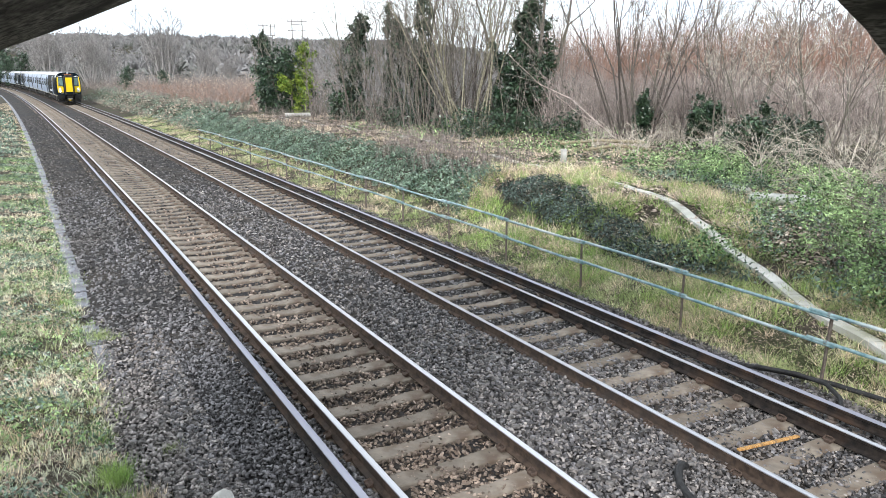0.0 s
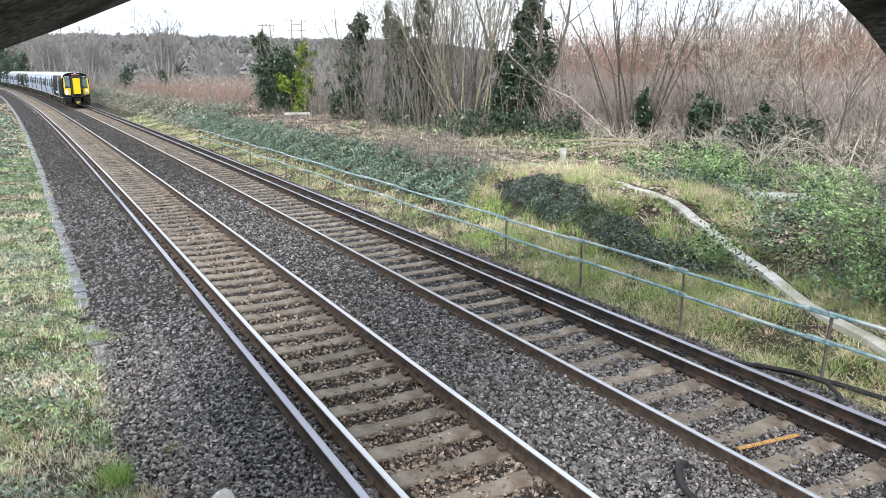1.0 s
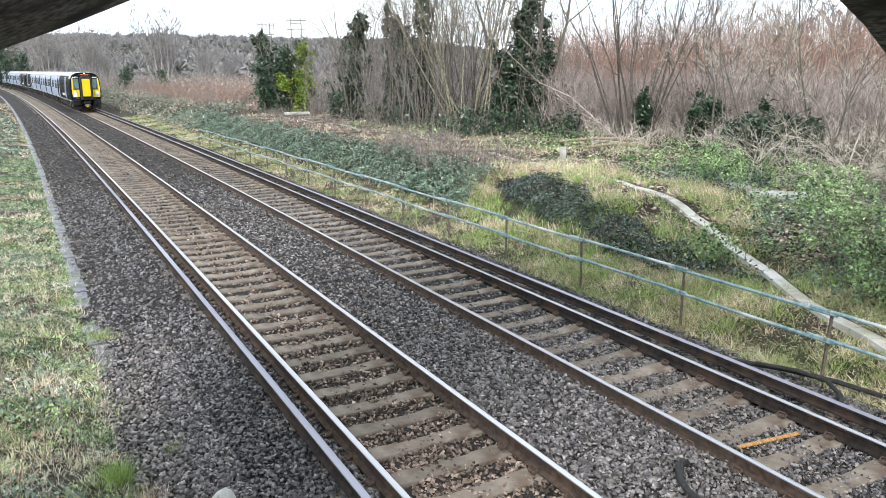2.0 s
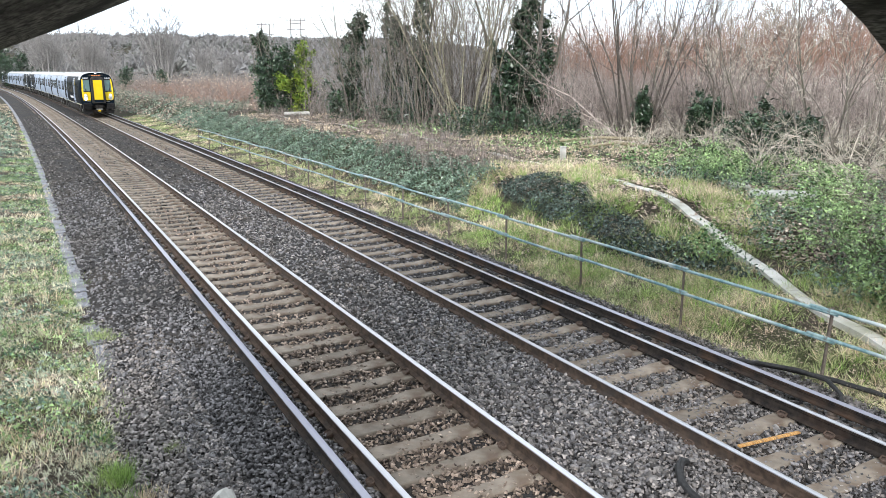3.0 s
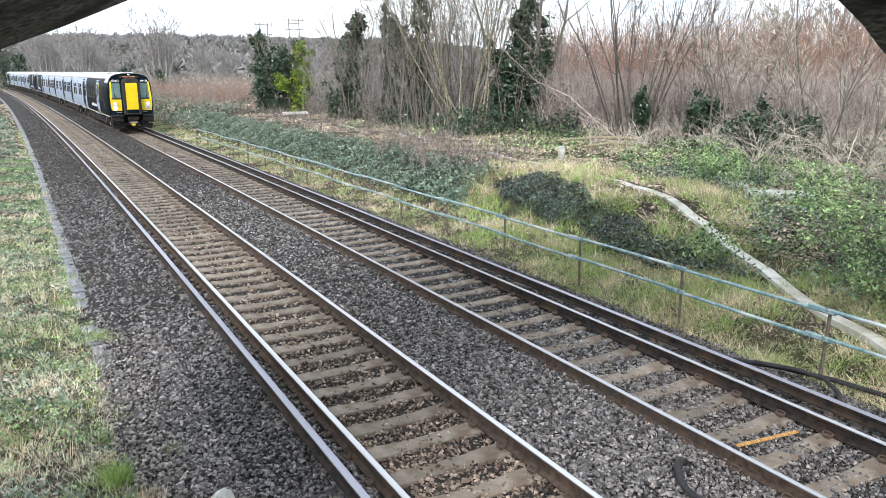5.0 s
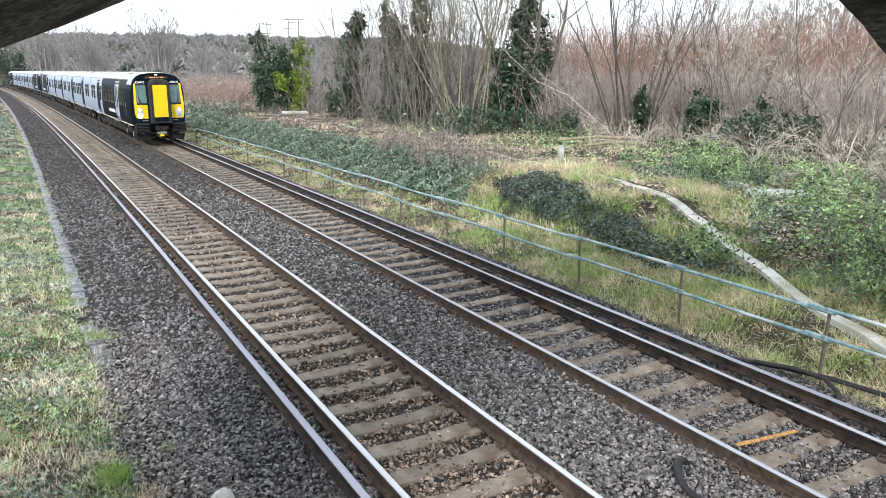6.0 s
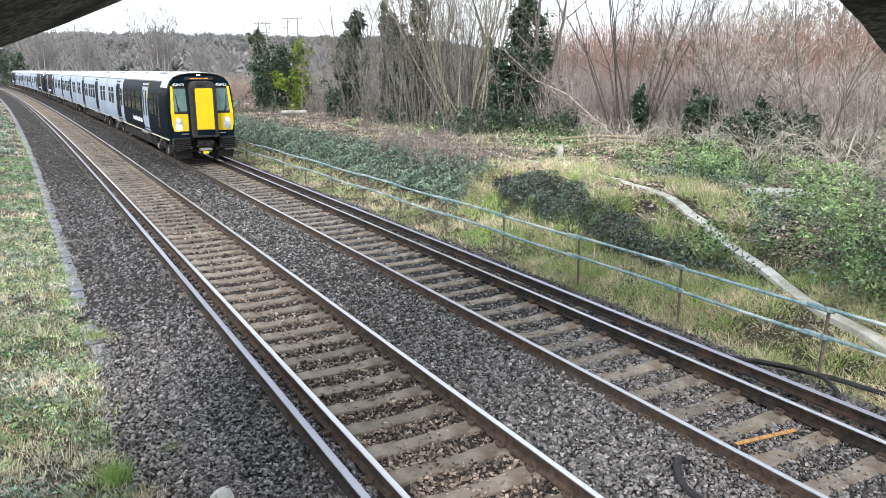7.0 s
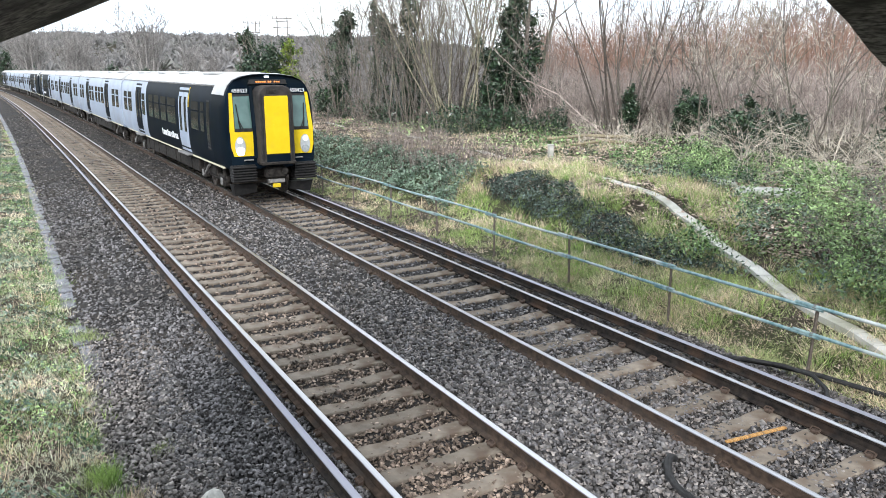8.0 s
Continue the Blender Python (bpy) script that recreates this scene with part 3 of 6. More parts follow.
def make_car(kind, label):
    """kind: 'front' cab at +y, 'rear' cab at -y, 'mid' no cab. z is above the rail, y along the car."""
    car = thing("train_car", label, "train car", "cars of the train")
    h = CAR / 2 - 0.25
    flip = -1 if kind == "rear" else 1
    cab = kind != "mid"
    y_hi = h - 1.6 if cab else h
    below = [(1.30, 0.98), (1.2, 0.9), (0.0, 0.9)][::-1]

    def yy(a, b):
        return (a, b) if flip > 0 else (-b, -a)
    # body in its two paint colours
    ring = [(0.0, 0.95)] + SIDE + [(0.0, 3.36)]
    if cab:
        part("body", shell(ring, *yy(-2.95, y_hi)), "navy", car, "dark navy painted side", True)
        part("rear_body", shell(ring, *yy(-h, -2.95)), "grey_blue", car, "pale grey-blue painted side", True)
    else:
        part("body", shell(ring, -h, h), "grey_blue", car, "pale grey-blue painted side", True)
    roof_ring = [(0.0, 3.30), (1.205, 3.30)] + ROOF[:-1]
    a, b = yy(-h, y_hi)
    roof = part("roof", Geo().loft([[(x, y, z) for x, z in [(1.215, 3.30)] + ROOF + [(-x, z) for x, z in ROOF[:-1][::-1]] + [(-1.215, 3.30)]] for y in (a, b)]), "roof", car, "pale grimy curved roof", True)
    for yv, w in ((-7.3, 1.7), (-2.6, 1.2), (1.5, 1.2), (5.6, 1.7)):
        part("roof_pod", Geo().box((0, yv, 3.69), (1.5, w, 0.09), 0.03), "roof", roof)
    g = Geo()
    for s in (-1, 1):
        g.box((s * 1.215, (a + b) / 2, 3.335), (0.03, b - a, 0.035))
    part("gutter", g, "metal_grey", roof)
    # sole bar, steps, equipment
    g = Geo()
    for s in (-1, 1):
        g.box((s * 1.30, 0, 0.985), (0.06, 2 * h - 1.5, 0.05))
    part("step_edge", g, "cream", car, "cream line along the foot of the side")
    g = Geo()
    rr = random.Random(5)
    for s in (-1, 1):
        y = -4.9
        while y < 4.6:
            w = rr.choice((0.8, 1.1, 1.5, 1.9))
            g.box((s * 0.95, y + w / 2, 0.64), (0.5, w - 0.1, rr.choice((0.42, 0.5, 0.56))), 0.03)
            y += w
    g.box((0, 0, 0.8), (1.9, 2 * h - 1.0, 0.2))
    part("underframe_equipment", g, "under", car, "dusty boxes below the floor")
    for yc in (-6.9, 6.9):
        make_bogie(car, yc)
    # doors
    door_ys = [-4.85, 4.3] if cab else [-4.5, 4.5]
    for di, dy in enumerate(door_ys):
        pale = cab and di == 1
        y0 = dy * flip
        for s in (-1, 1):
            for e in (-1, 1):
                lo, hi = sorted((y0 + e * 0.01, y0 + e * 0.70))
                leaf = part("door", side_panel(Geo(), s, lo, hi, 1.08, 3.22, 0.018), "grey_blue" if pale else "navy", car, "pale grey-blue sliding leaf" if pale else "dark navy sliding leaf", True)
                part("door_window", side_panel(Geo(), s, lo + 0.2, hi - 0.2, 1.75, 2.92, 0.026), "glass", leaf, "tall narrow tinted pane", True)
            part("door_step", Geo().box((s * 1.42, y0, 1.0), (0.22, 1.5, 0.05), 0.01), "metal_grey", car)
    # windows
    if cab:
        spans = [(-9.1, -8.2), (-7.8, -6.8), (-4.0, -3.3), (-2.3, -1.4), (-1.1, -0.1), (0.3, 1.3), (1.6, 3.0), (5.5, 6.5), (6.8, 7.25)]
    else:
        spans = [(-9.0, -8.1), (-7.7, -6.7), (-3.5, -2.6), (-2.2, -1.3), (-0.4, 0.5), (0.9, 1.8), (2.2, 3.3), (6.7, 7.7), (8.1, 9.0)]
    for i, (y0, y1) in enumerate(spans):
        lo, hi = yy(y0, y1)
        for s in (-1, 1):
            w = part("window", side_panel(Geo(), s, lo, hi, 1.92, 2.82, 0.010), "glass", car, "tinted side window", True)
            part("window_bar", side_panel(Geo(), s, lo + 0.04, hi - 0.04, 2.50, 2.55, 0.016, 1), "navy" if cab and y0 > -2.95 else "grey_blue", w)
    if cab:
        for s in (-1, 1):
            g = Geo()
            for k in range(12):
                w = 0.09 + 0.05 * ((k * 7) % 3)
                lo, hi = yy(0.3 + k * 0.24, 0.3 + k * 0.24 + w * 1.2)
                side_panel(g, s, lo, hi, 1.38, 1.56 + 0.05 * (k % 4 == 0), 0.012, 1)
            part("lettering_bar", g, "white", car, "row of plain white bars for lettering")
            lo, hi = yy(5.1, 5.16)
            part("door_stripe", side_panel(Geo(), s, lo, hi, 2.6, 3.25, 0.02, 2), "yellow", car)
            lo, hi = yy(7.62, 7.92)
            cw = part("cab_window", side_panel(Geo(), s, lo, hi, 1.45, 2.86, 0.014), "glass", car, "narrow tall cab side window", True)
            part("cab_window_frame", side_panel(Geo(), s, lo - 0.04, hi + 0.04, 1.40, 2.91, 0.008), "rubber", cw, "", True)
    # ends
    for e in ((-flip,) if cab else (-1, 1)):
        part("gangway", Geo().box((0, e * (h + 0.1), 2.05), (1.3, 0.32, 2.3), 0.05), "gang", car, "grimy corridor bellows")
    if not cab:
        return car
    make_cab(car, h, flip)
    return car


def make_cab(car, h, flip):
    y0 = h - 1.6

    def flipped(g):
        if flip < 0:
            g.v = [(-x, -y, z) for x, y, z in g.v]
        return g

    def cp(name, g, material, parent, label="", smooth=False):
        return part(name, flipped(g), material, parent, label, smooth)
    # nose shell: narrows and rakes towards the front
    zs = [0.98, 1.18, 1.55, 2.25, 2.75, 3.12, 3.36]
    rings = []
    for yv, tx, drop in ((y0, 1.0, 0.0), (y0 + 0.8, 0.985, 0.0), (y0 + 1.30, 0.955, 0.03), (y0 + 1.52, 0.905, 0.06)):
        half = [(x * tx, yv - (0.16 * max(0, (z - 2.0)) if yv > y0 + 1.3 else 0), z) for x, z in SIDE]
        crown = [(x * tx, yv - (0.16 * (z - 2.0) + 0.25 * (z - 3.36) if yv > y0 + 1.3 else 0), 3.36 + (z - 3.36) * (1 - drop * 2)) for x, z in ROOF[1:]]
        right = half + crown
        rings.append(right + [(-x, y, z) for x, y, z in right[:-1][::-1]])
    cab = cp("cab", Geo().loft(rings), "navy", car, "dark navy nose with a rounded domed cap", True)

    fair = [(1.325, 3.10)] + [(x * 1.008, z + 0.008) for x, z in [(1.31, 3.12), (1.20, 3.36)] + ROOF[1:]]
    fair = fair + [(-x, z) for x, z in fair[:-1][::-1]]
    cp("roof_fairing", Geo().loft([[(x, y0 - 0.02, z) for x, z in fair], [(x * 0.99, y0 + 0.80, z) for x, z in fair], [(x * 0.972, y0 + 1.16, z - 0.012) for x, z in fair]]), "roof", cab, "pale roof fairing over the cab", True)

    def face(z, out=0.0):
        return y0 + 1.52 - 0.16 * max(0, z - 2.0) + out

    def plate(pts, thick, out=0.0, bev=None):
        """A plate on the raked front from an outline in x and z."""
        return Geo().loft([[(x, face(z, -0.03), z) for x, z in pts], [(x, face(z, out + thick), z) for x, z in pts]])
    for s in (-1, 1):
        yl = [(s * 0.52, 1.36), (s * 1.17, 1.36), (s * 1.245, 1.62), (s * 1.245, 2.06), (s * 0.52, 2.06)]
        cp("yellow_panel", plate(yl, 0.012), "yellow", cab, "yellow lower front panel")
        edge = [(s * 1.12, 2.06), (s * 1.255, 2.06), (s * 1.18, 3.16), (s * 1.085, 3.16)]
        cp("yellow_edge", plate(edge, 0.016), "yellow", cab, "yellow strip beside the windscreen")
        cp("yellow_corner", Geo().loft([[(s * x, y, z) for x, y, z in q] for q in (
            [(1.245, face(2.06, 0.01), 2.06), (1.315, face(2.06, -0.18), 2.06), (1.29, face(2.06, -0.18), 2.06), (1.22, face(2.06, 0), 2.06)],
            [(1.165, face(3.16, 0.01), 3.16), (1.215, face(3.16, -0.12), 3.16), (1.19, face(3.16, -0.12), 3.16), (1.14, face(3.16, 0), 3.16)])]), "yellow", cab)
        ws = [(s * 0.60, 2.16), (s * 1.10, 2.16), (s * 1.075, 3.06), (s * 0.60, 3.06)]
        fr = [(s * 0.50, 2.07), (s * 1.14, 2.07), (s * 1.105, 3.12), (s * 0.50, 3.12)]
        frame_ob = cp("windscreen_frame", plate(fr, 0.014), "rubber", cab, "black rubber surround")
        cp("windscreen", plate(ws, 0.022), "windscreen", cab, "green-tinted windscreen")
        cp("wiper", Geo().pipe([(s * 0.86, face(2.1, 0.05), 2.1), (s * 0.98, face(2.4, 0.05), 2.4), (s * 1.02, face(2.85, 0.045), 2.85)], 0.014, 5).pipe([(s * 0.95, face(2.15, 0.05), 2.15), (s * 0.99, face(2.42, 0.05), 2.42)], 0.018, 5), "rubber", cab, "black wiper blade")
        cl = [(s * (0.98 + 0.155 * math.cos(a)), 1.63 + (0.30 if math.sin(a) > 0 else 0.26) * math.sin(a)) for a in [k * math.tau / 16 for k in range(16)]]
        cl = [(x, z) for x, z in cl]
        cluster = cp("light_cluster", plate(cl, 0.02), "silver", cab, "silver light surround")
        cp("day_lamp", Geo().tube((s * 0.99, face(1.8, 0.0), 1.80), (s * 0.99, face(1.8, 0.045), 1.80), 0.075, n=16), "lamp_dim", cluster, "upper lamp, faintly lit")
        low = cp("headlamp", Geo().tube((s * 0.98, face(1.5, 0.0), 1.50), (s * 0.98, face(1.5, 0.05), 1.50), 0.115, n=18), "lamp_lit" if s * flip > 0 else "lamp_off", cluster, "round headlamp")
        block = cp("anti_climber", Geo().box((s * 0.92, face(1.0, -0.10), 0.86), (0.66, 0.34, 0.5), 0.01), "rubber", car, "ribbed black anti-climber block")
        for k in range(6):
            cp("rib", Geo().box((s * 0.92, face(1.0, -0.02), 0.66 + k * 0.078), (0.70, 0.36 + 0.03 * (k % 2), 0.045), 0.012), "rubber", block)
        pl = [(s * 0.52, 0.26), (s * 1.18, 0.18), (s * 1.25, 0.52), (s * 0.55, 0.50)]
        cp("lifeguard", Geo().loft([[(x, face(0.5, -0.42), z) for x, z in pl], [(x * 0.98, face(0.5, -0.10 - 0.1 * (z < 0.4)), z) for x, z in pl]]), "rubber", car, "black obstacle deflector")
        cp("grab_handle", Geo().pipe([(s * 0.62, face(1.25, 0.0), 1.24), (s * 0.64, face(1.25, 0.07), 1.25), (s * 0.86, face(1.25, 0.07), 1.25), (s * 0.88, face(1.25, 0), 1.24)], 0.022, 6), "metal_grey", car)
    cp("buffer_beam", Geo().box((0, face(1.0, -0.2), 1.14), (2.35, 0.36, 0.2), 0.04), "navy", car)
    # gangway that stands proud, with the yellow door in it
    gout = [(-0.51, 1.14), (0.51, 1.14), (0.51, 3.10), (0.47, 3.22), (0.38, 3.32), (0.25, 3.37), (-0.25, 3.37), (-0.38, 3.32), (-0.47, 3.22), (-0.51, 3.10)]
    gw = cp("gangway_surround", Geo().loft([[(x, face(2.4, -0.15), z) for x, z in gout], [(x, face(1.5, 0.34), z) for x, z in gout], [(x, face(1.5, 0.40), z) for x, z in gout], [(x * 0.95, face(1.5, 0.44), 2.2 + (z - 2.2) * 0.975) for x, z in gout]]), "gang", cab, "grimy grey-brown rubber surround")
    door = [(-0.35, 1.43), (0.35, 1.43), (0.35, 3.04), (0.32, 3.08), (-0.32, 3.08), (-0.35, 3.04)]
    cp("end_door", Geo().loft([[(x, face(1.5, 0.36), z) for x, z in door], [(x, face(1.5, 0.465), z) for x, z in door], [(x * 0.97, face(1.5, 0.475), 2.27 + (z - 2.27) * 0.985) for x, z in door]]), "yellow", gw, "yellow end door")
    cp("door_foot", Geo().box((0, face(1.5, 0.41), 1.30), (0.70, 0.12, 0.22), 0.01), "navy", gw, "dark blue panel below the door")
    cp("sill", Geo().box((0, face(1.5, 0.33), 1.16), (1.04, 0.36, 0.09), 0.02), "under", gw)
    for s in (-1, 1):
        cp("seal_strip", Geo().box((s * 0.43, face(1.5, 0.445), 2.2), (0.04, 0.02, 1.9), 0.008), "rubber", gw)
        cp("corner_pillar", Geo().loft([[(s * 0.51, face(z, -0.02), z), (s * 0.51, face(z, 0.10), z), (s * 0.585, face(z, 0.06), z), (s * 0.60, face(z, -0.02), z)] for z in (1.30, 2.2, 3.34)]), "navy", cab, "dark pillar beside the gangway")
    cp("jumper_box", Geo().box((0.12, face(1.5, 0.43), 3.20), (0.30, 0.05, 0.13), 0.01), "under", gw, "grey box over the end door")
    cp("door_hinge", Geo().box((0.10, face(1.5, 0.478), 2.25), (0.05, 0.01, 0.05), 0.003).box((-0.06, face(1.5, 0.478), 2.25), (0.05, 0.01, 0.05), 0.003), "yellow", gw)
    # destination display and marker lamp
    disp = cp("destination_display", Geo().loft([[(x, face(z, -0.10), z) for x, z in ((-0.58, 3.40), (0.58, 3.40), (0.54, 3.53), (-0.54, 3.53))], [(x, face(z, 0.0), z) for x, z in ((-0.58, 3.40), (0.58, 3.40), (0.54, 3.53), (-0.54, 3.53))]]), "rubber", cab, "dark destination display")
    g = Geo()
    for k, w in enumerate((0.05, 0.03, 0.05, 0.0, 0.04, 0.05, 0.0, 0.06, 0.03, 0.05, 0.04, 0.05)):
        if w:
            g.box((-0.33 + k * 0.06, face(3.46, 0.006), 3.465), (w, 0.012, 0.045))
    cp("display_text_bar", g, "amber", disp, "row of dim amber bars")
    cp("marker_lamp", Geo().box((0.0, face(3.6, -0.06), 3.605), (0.14, 0.06, 0.06), 0.01), "lamp_dim", cab, "small white marker lamp")
    # unit number above each windscreen
    for s in (-1, 1):
        cu = bpy.data.curves.new("unit_number", "FONT")
        cu.body, cu.size, cu.extrude, cu.align_x = "458423", 0.155, 0.004, "CENTER"
        cu.materials.append(M["white"])
        tmp = bpy.data.objects.new("unit_number", cu)
        scene.collection.objects.link(tmp)
        me = bpy.data.meshes.new_from_object(tmp.evaluated_get(bpy.context.evaluated_depsgraph_get()))
        bpy.data.objects.remove(tmp)
        num = new("unit_number", me)
        num.parent = cab
        m = Matrix.Translation((0.86 * s, face(3.17, 0.022), 3.17)) @ Matrix.Rotation(math.pi, 4, "Z") @ Matrix.Rotation(radians(90 - 9), 4, "X")
        num.matrix_basis = Matrix.Rotation(math.pi if flip < 0 else 0, 4, "Z") @ m
        tagged(num, "white unit number on the dark cap")
    # coupler
    cp("coupler", Geo().box((0, face(1.0, 0.05), 0.86), (0.62, 0.36, 0.34), 0.05).tube((-0.22, face(1, 0.2), 0.9), (-0.22, face(1, 0.3), 0.9), 0.1, n=12).tube((0.2, face(1, 0.2), 0.9), (0.2, face(1, 0.32), 0.9), 0.09, n=12).box((0, face(1, -0.2), 0.9), (0.3, 0.5, 0.25)), "under", car, "dark automatic coupler")
    cp("coupler_plate", Geo().box((0, face(1.0, 0.10), 0.60), (0.5, 0.16, 0.12), 0.02), "metal_grey", car)
    cp("yellow_tag", Geo().box((0.02, face(1.0, 0.19), 0.47), (0.24, 0.05, 0.12), 0.015), "yellow", car, "small yellow plate under the coupler")


FRONT = make_car("front", "leading driving car, navy and yellow front with its headlamp lit")
MID = make_car("mid", "pale grey-blue middle car with dark navy doors")
REAR = make_car("rear", "driving car, navy and yellow end coupled to another unit")
CARS = [(FRONT, 0), (MID, 1)]


def copy_car(src, k):
    n0 = len(WHEELSETS)
    c = copy_thing(src, Matrix())
    kids = {o.name.split(".")[0] + str(tuple(round(v, 2) for v in o.location)): o for o in c.children}
    for o, yw in [w for w in WHEELSETS if w[0].parent == src]:
        WHEELSETS.append((kids["wheelset" + str(tuple(round(v, 2) for v in o.location))], yw))
    CARS.append((c, k))
    return c


copy_car(MID, 2)
CARS.append((REAR, 3))
copy_car(FRONT, 4)
copy_car(MID, 5)
copy_car(MID, 6)
copy_car(REAR, 7)


# ---- tube fence beside the second track ----
def make_fence():
    fn = thing("tube_fence", "low fence of pale blue tubes clamped to rusty angle posts", "fence")
    ys = [5.85 + 2.56 * k for k in range(16)]
    rr = random.Random(3)

    def fp(y, z, off=0.0):
        return along_v(5.77 - 0.0045 * y + off, y, z)
    base = [ground_s(*fp(y, 0).xy) for y in ys]
    tops = [0.63 - 0.012 * k * 0.3 for k in range(16)]
    for k, y in enumerate(ys):
        lean = rr.uniform(-0.05, 0.05) + (0.07 if k == 0 else 0)
        g = Geo()
        q = fp(y, 0)
        m = Matrix.Rotation(lean, 4, "X") @ Matrix.Rotation(rr.uniform(-0.04, 0.04), 4, "Y")
        hgt = tops[k] - base[k] + 0.12
        g.box((0, 0, 0), (0.05, 0.006, hgt))
        g.box((0.025, 0.025, 0), (0.006, 0.05, hgt))
        post = part("post", g, "post", fn, "thin rusty angle-iron post")
        post.matrix_basis = Matrix.Translation((q.x, q.y, (tops[k] + 0.02 + base[k] - 0.1) / 2)) @ m @ turn_at(y)
        for zz in (tops[k] - 0.03, tops[k] - 0.42):
            cl = part("clamp", Geo().box((0, 0, 0), (0.075, 0.07, 0.075), 0.012), "post", fn, "dark clamp")
            cl.matrix_basis = Matrix.Translation(fp(y, zz, -0.03)) @ turn_at(y)
    for k in range(-1, 15):
        y0 = ys[k] if k >= 0 else ys[0] - 2.56
        y1 = ys[k + 1] + (0.28 if k < 14 else 0.05)
        for lv in (0.03, 0.42):
            t0 = (tops[k] if k >= 0 else tops[0]) - lv
            t1 = tops[k + 1] - lv
            dz = 0.014 if k % 2 else -0.014
            part("tube", Geo().pipe([fp(y0 - 0.12, t0 + dz, -0.045), fp((y0 + y1) / 2, (t0 + t1) / 2 + dz, -0.045), fp(y1, t1 + dz, -0.045)], 0.025, 10), "pipe", fn, "", True)


make_fence()


def make_cables():
    g = Geo()
    pts = [along_v(4.95 + 0.02 * math.sin(i), 9.2 - i * 0.5, -0.37) for i in range(4)] + [Vector((8.45, 6.8, -0.28)), Vector((8.75, 6.2, -0.26)), Vector((9.0, 5.6, -0.27)), Vector((9.16, 5.1, -0.3)), Vector((9.25, 4.4, -0.3)), Vector((9.3, 3.6, -0.3))]
    ob = part("cable", g.pipe(pts, 0.035, 8), "cable", None, "", True)
    tagged(ob, "thick black cable lying along the edge of the ballast", "cable", "cables")
    pts = [Vector((8.55, 6.5, -0.24)), Vector((8.72, 6.0, -0.20)), Vector((8.80, 5.6, -0.22)), Vector((8.72, 5.35, -0.3)), Vector((8.55, 5.2, -0.36)), Vector((8.3, 5.1, -0.4))]
    ob = part("cable", Geo().pipe(pts, 0.03, 8), "cable", None, "", True)
    tagged(ob, "black cable end curling down into the ballast", "cable", "cables")
    pts = [Vector((5.46, 4.84, -0.13)), Vector((5.40, 4.84, -0.10)), Vector((5.31, 4.79, -0.10)), Vector((5.22, 4.70, -0.12)), Vector((5.15, 4.60, -0.14)), Vector((5.09, 4.46, -0.15)), Vector((5.08, 4.33, -0.16)), Vector((5.10, 4.1, -0.2))]
    ob = part("cable", Geo().pipe(pts, 0.042, 8), "cable", None, "", True)
    tagged(ob, "black cable stub rising from the ballast between the tracks", "cable", "cables")


make_cables()


def make_small():
    # orange plank between two sleepers
    ob = part("plank", Geo().box((0, 0, 0), (0.98, 0.045, 0.025), 0.005), "plank", None)
    ob.matrix_basis = Matrix.Translation((6.80, 4.90, -0.235)) @ Matrix.Rotation(radians(-1), 4, "Z") @ Matrix.Rotation(radians(4), 4, "Y")
    tagged(ob, "thin weathered orange plank lying on ballast", "plank")
    # white marker post on the bench
    z = ground_s(14.96, 19.25)
    mp = thing("marker_post", "short white concrete marker post in the grass", "marker post")
    part("shaft", Geo().box((14.96, 19.25, z + 0.18), (0.17, 0.12, 0.5), 0.015), "concrete", mp)
    part("cap", Geo().box((14.96, 19.25, z + 0.44), (0.19, 0.14, 0.03), 0.008), "concrete", mp)
    # grey rock at the foot
    g = Geo()
    bm = bmesh.new()
    bmesh.ops.create_icosphere(bm, subdivisions=2, radius=0.5)
    rr = random.Random(9)
    g.v = [tuple(v.co * (1 + rr.uniform(-0.12, 0.12))) for v in bm.verts]
    bm.verts.index_update()
    g.f = [tuple(v.index for v in f.verts) for f in bm.faces]
    bm.free()
    ob = part("boulder", g, "concrete", None)
    ob.matrix_basis = Matrix.Translation((1.25, 6.55, -0.28)) @ Matrix.Diagonal((0.26, 0.24, 0.36, 1))
    tagged(ob, "pale grey angular rock at the edge of the ballast", "rock")
    # concrete slabs lying in the undergrowth
    for x, y, rz, w, d, tilt in ((14.75, 12.2, -35, 0.5, 0.4, 12), (14.72, 11.35, -52, 0.80, 0.6, 9), (15.2, 10.8, -49, 0.6, 0.55, 12)):
        ob = part("concrete_slab", Geo().box((0, 0, 0), (w, d, 0.08), 0.012), "slab_grey", None)
        ob.matrix_basis = Matrix.Translation((x, y, ground_s(x, y) + 0.12)) @ Euler((radians(tilt), 0, radians(rz))).to_matrix().to_4x4()
        tagged(ob, "broken pale concrete slab tilted in the brambles", "slab", "broken slabs")
    for k in range(3):
        ob = part("concrete_beam", Geo().box((0, 0, 0), (1.5, 0.17, 0.16), 0.012), "concrete", None)
        ob.matrix_basis = Matrix.Translation((14.35 + 0.1 * k, 44.3 + 0.22 * k, ground_s(14.6, 44.6) + 0.42 - 0.05 * k)) @ Matrix.Rotation(radians(-8 + 3 * k), 4, "Z")
        tagged(ob, "pale concrete beam stacked on the bank", "beam", "stacked beams")


make_small()


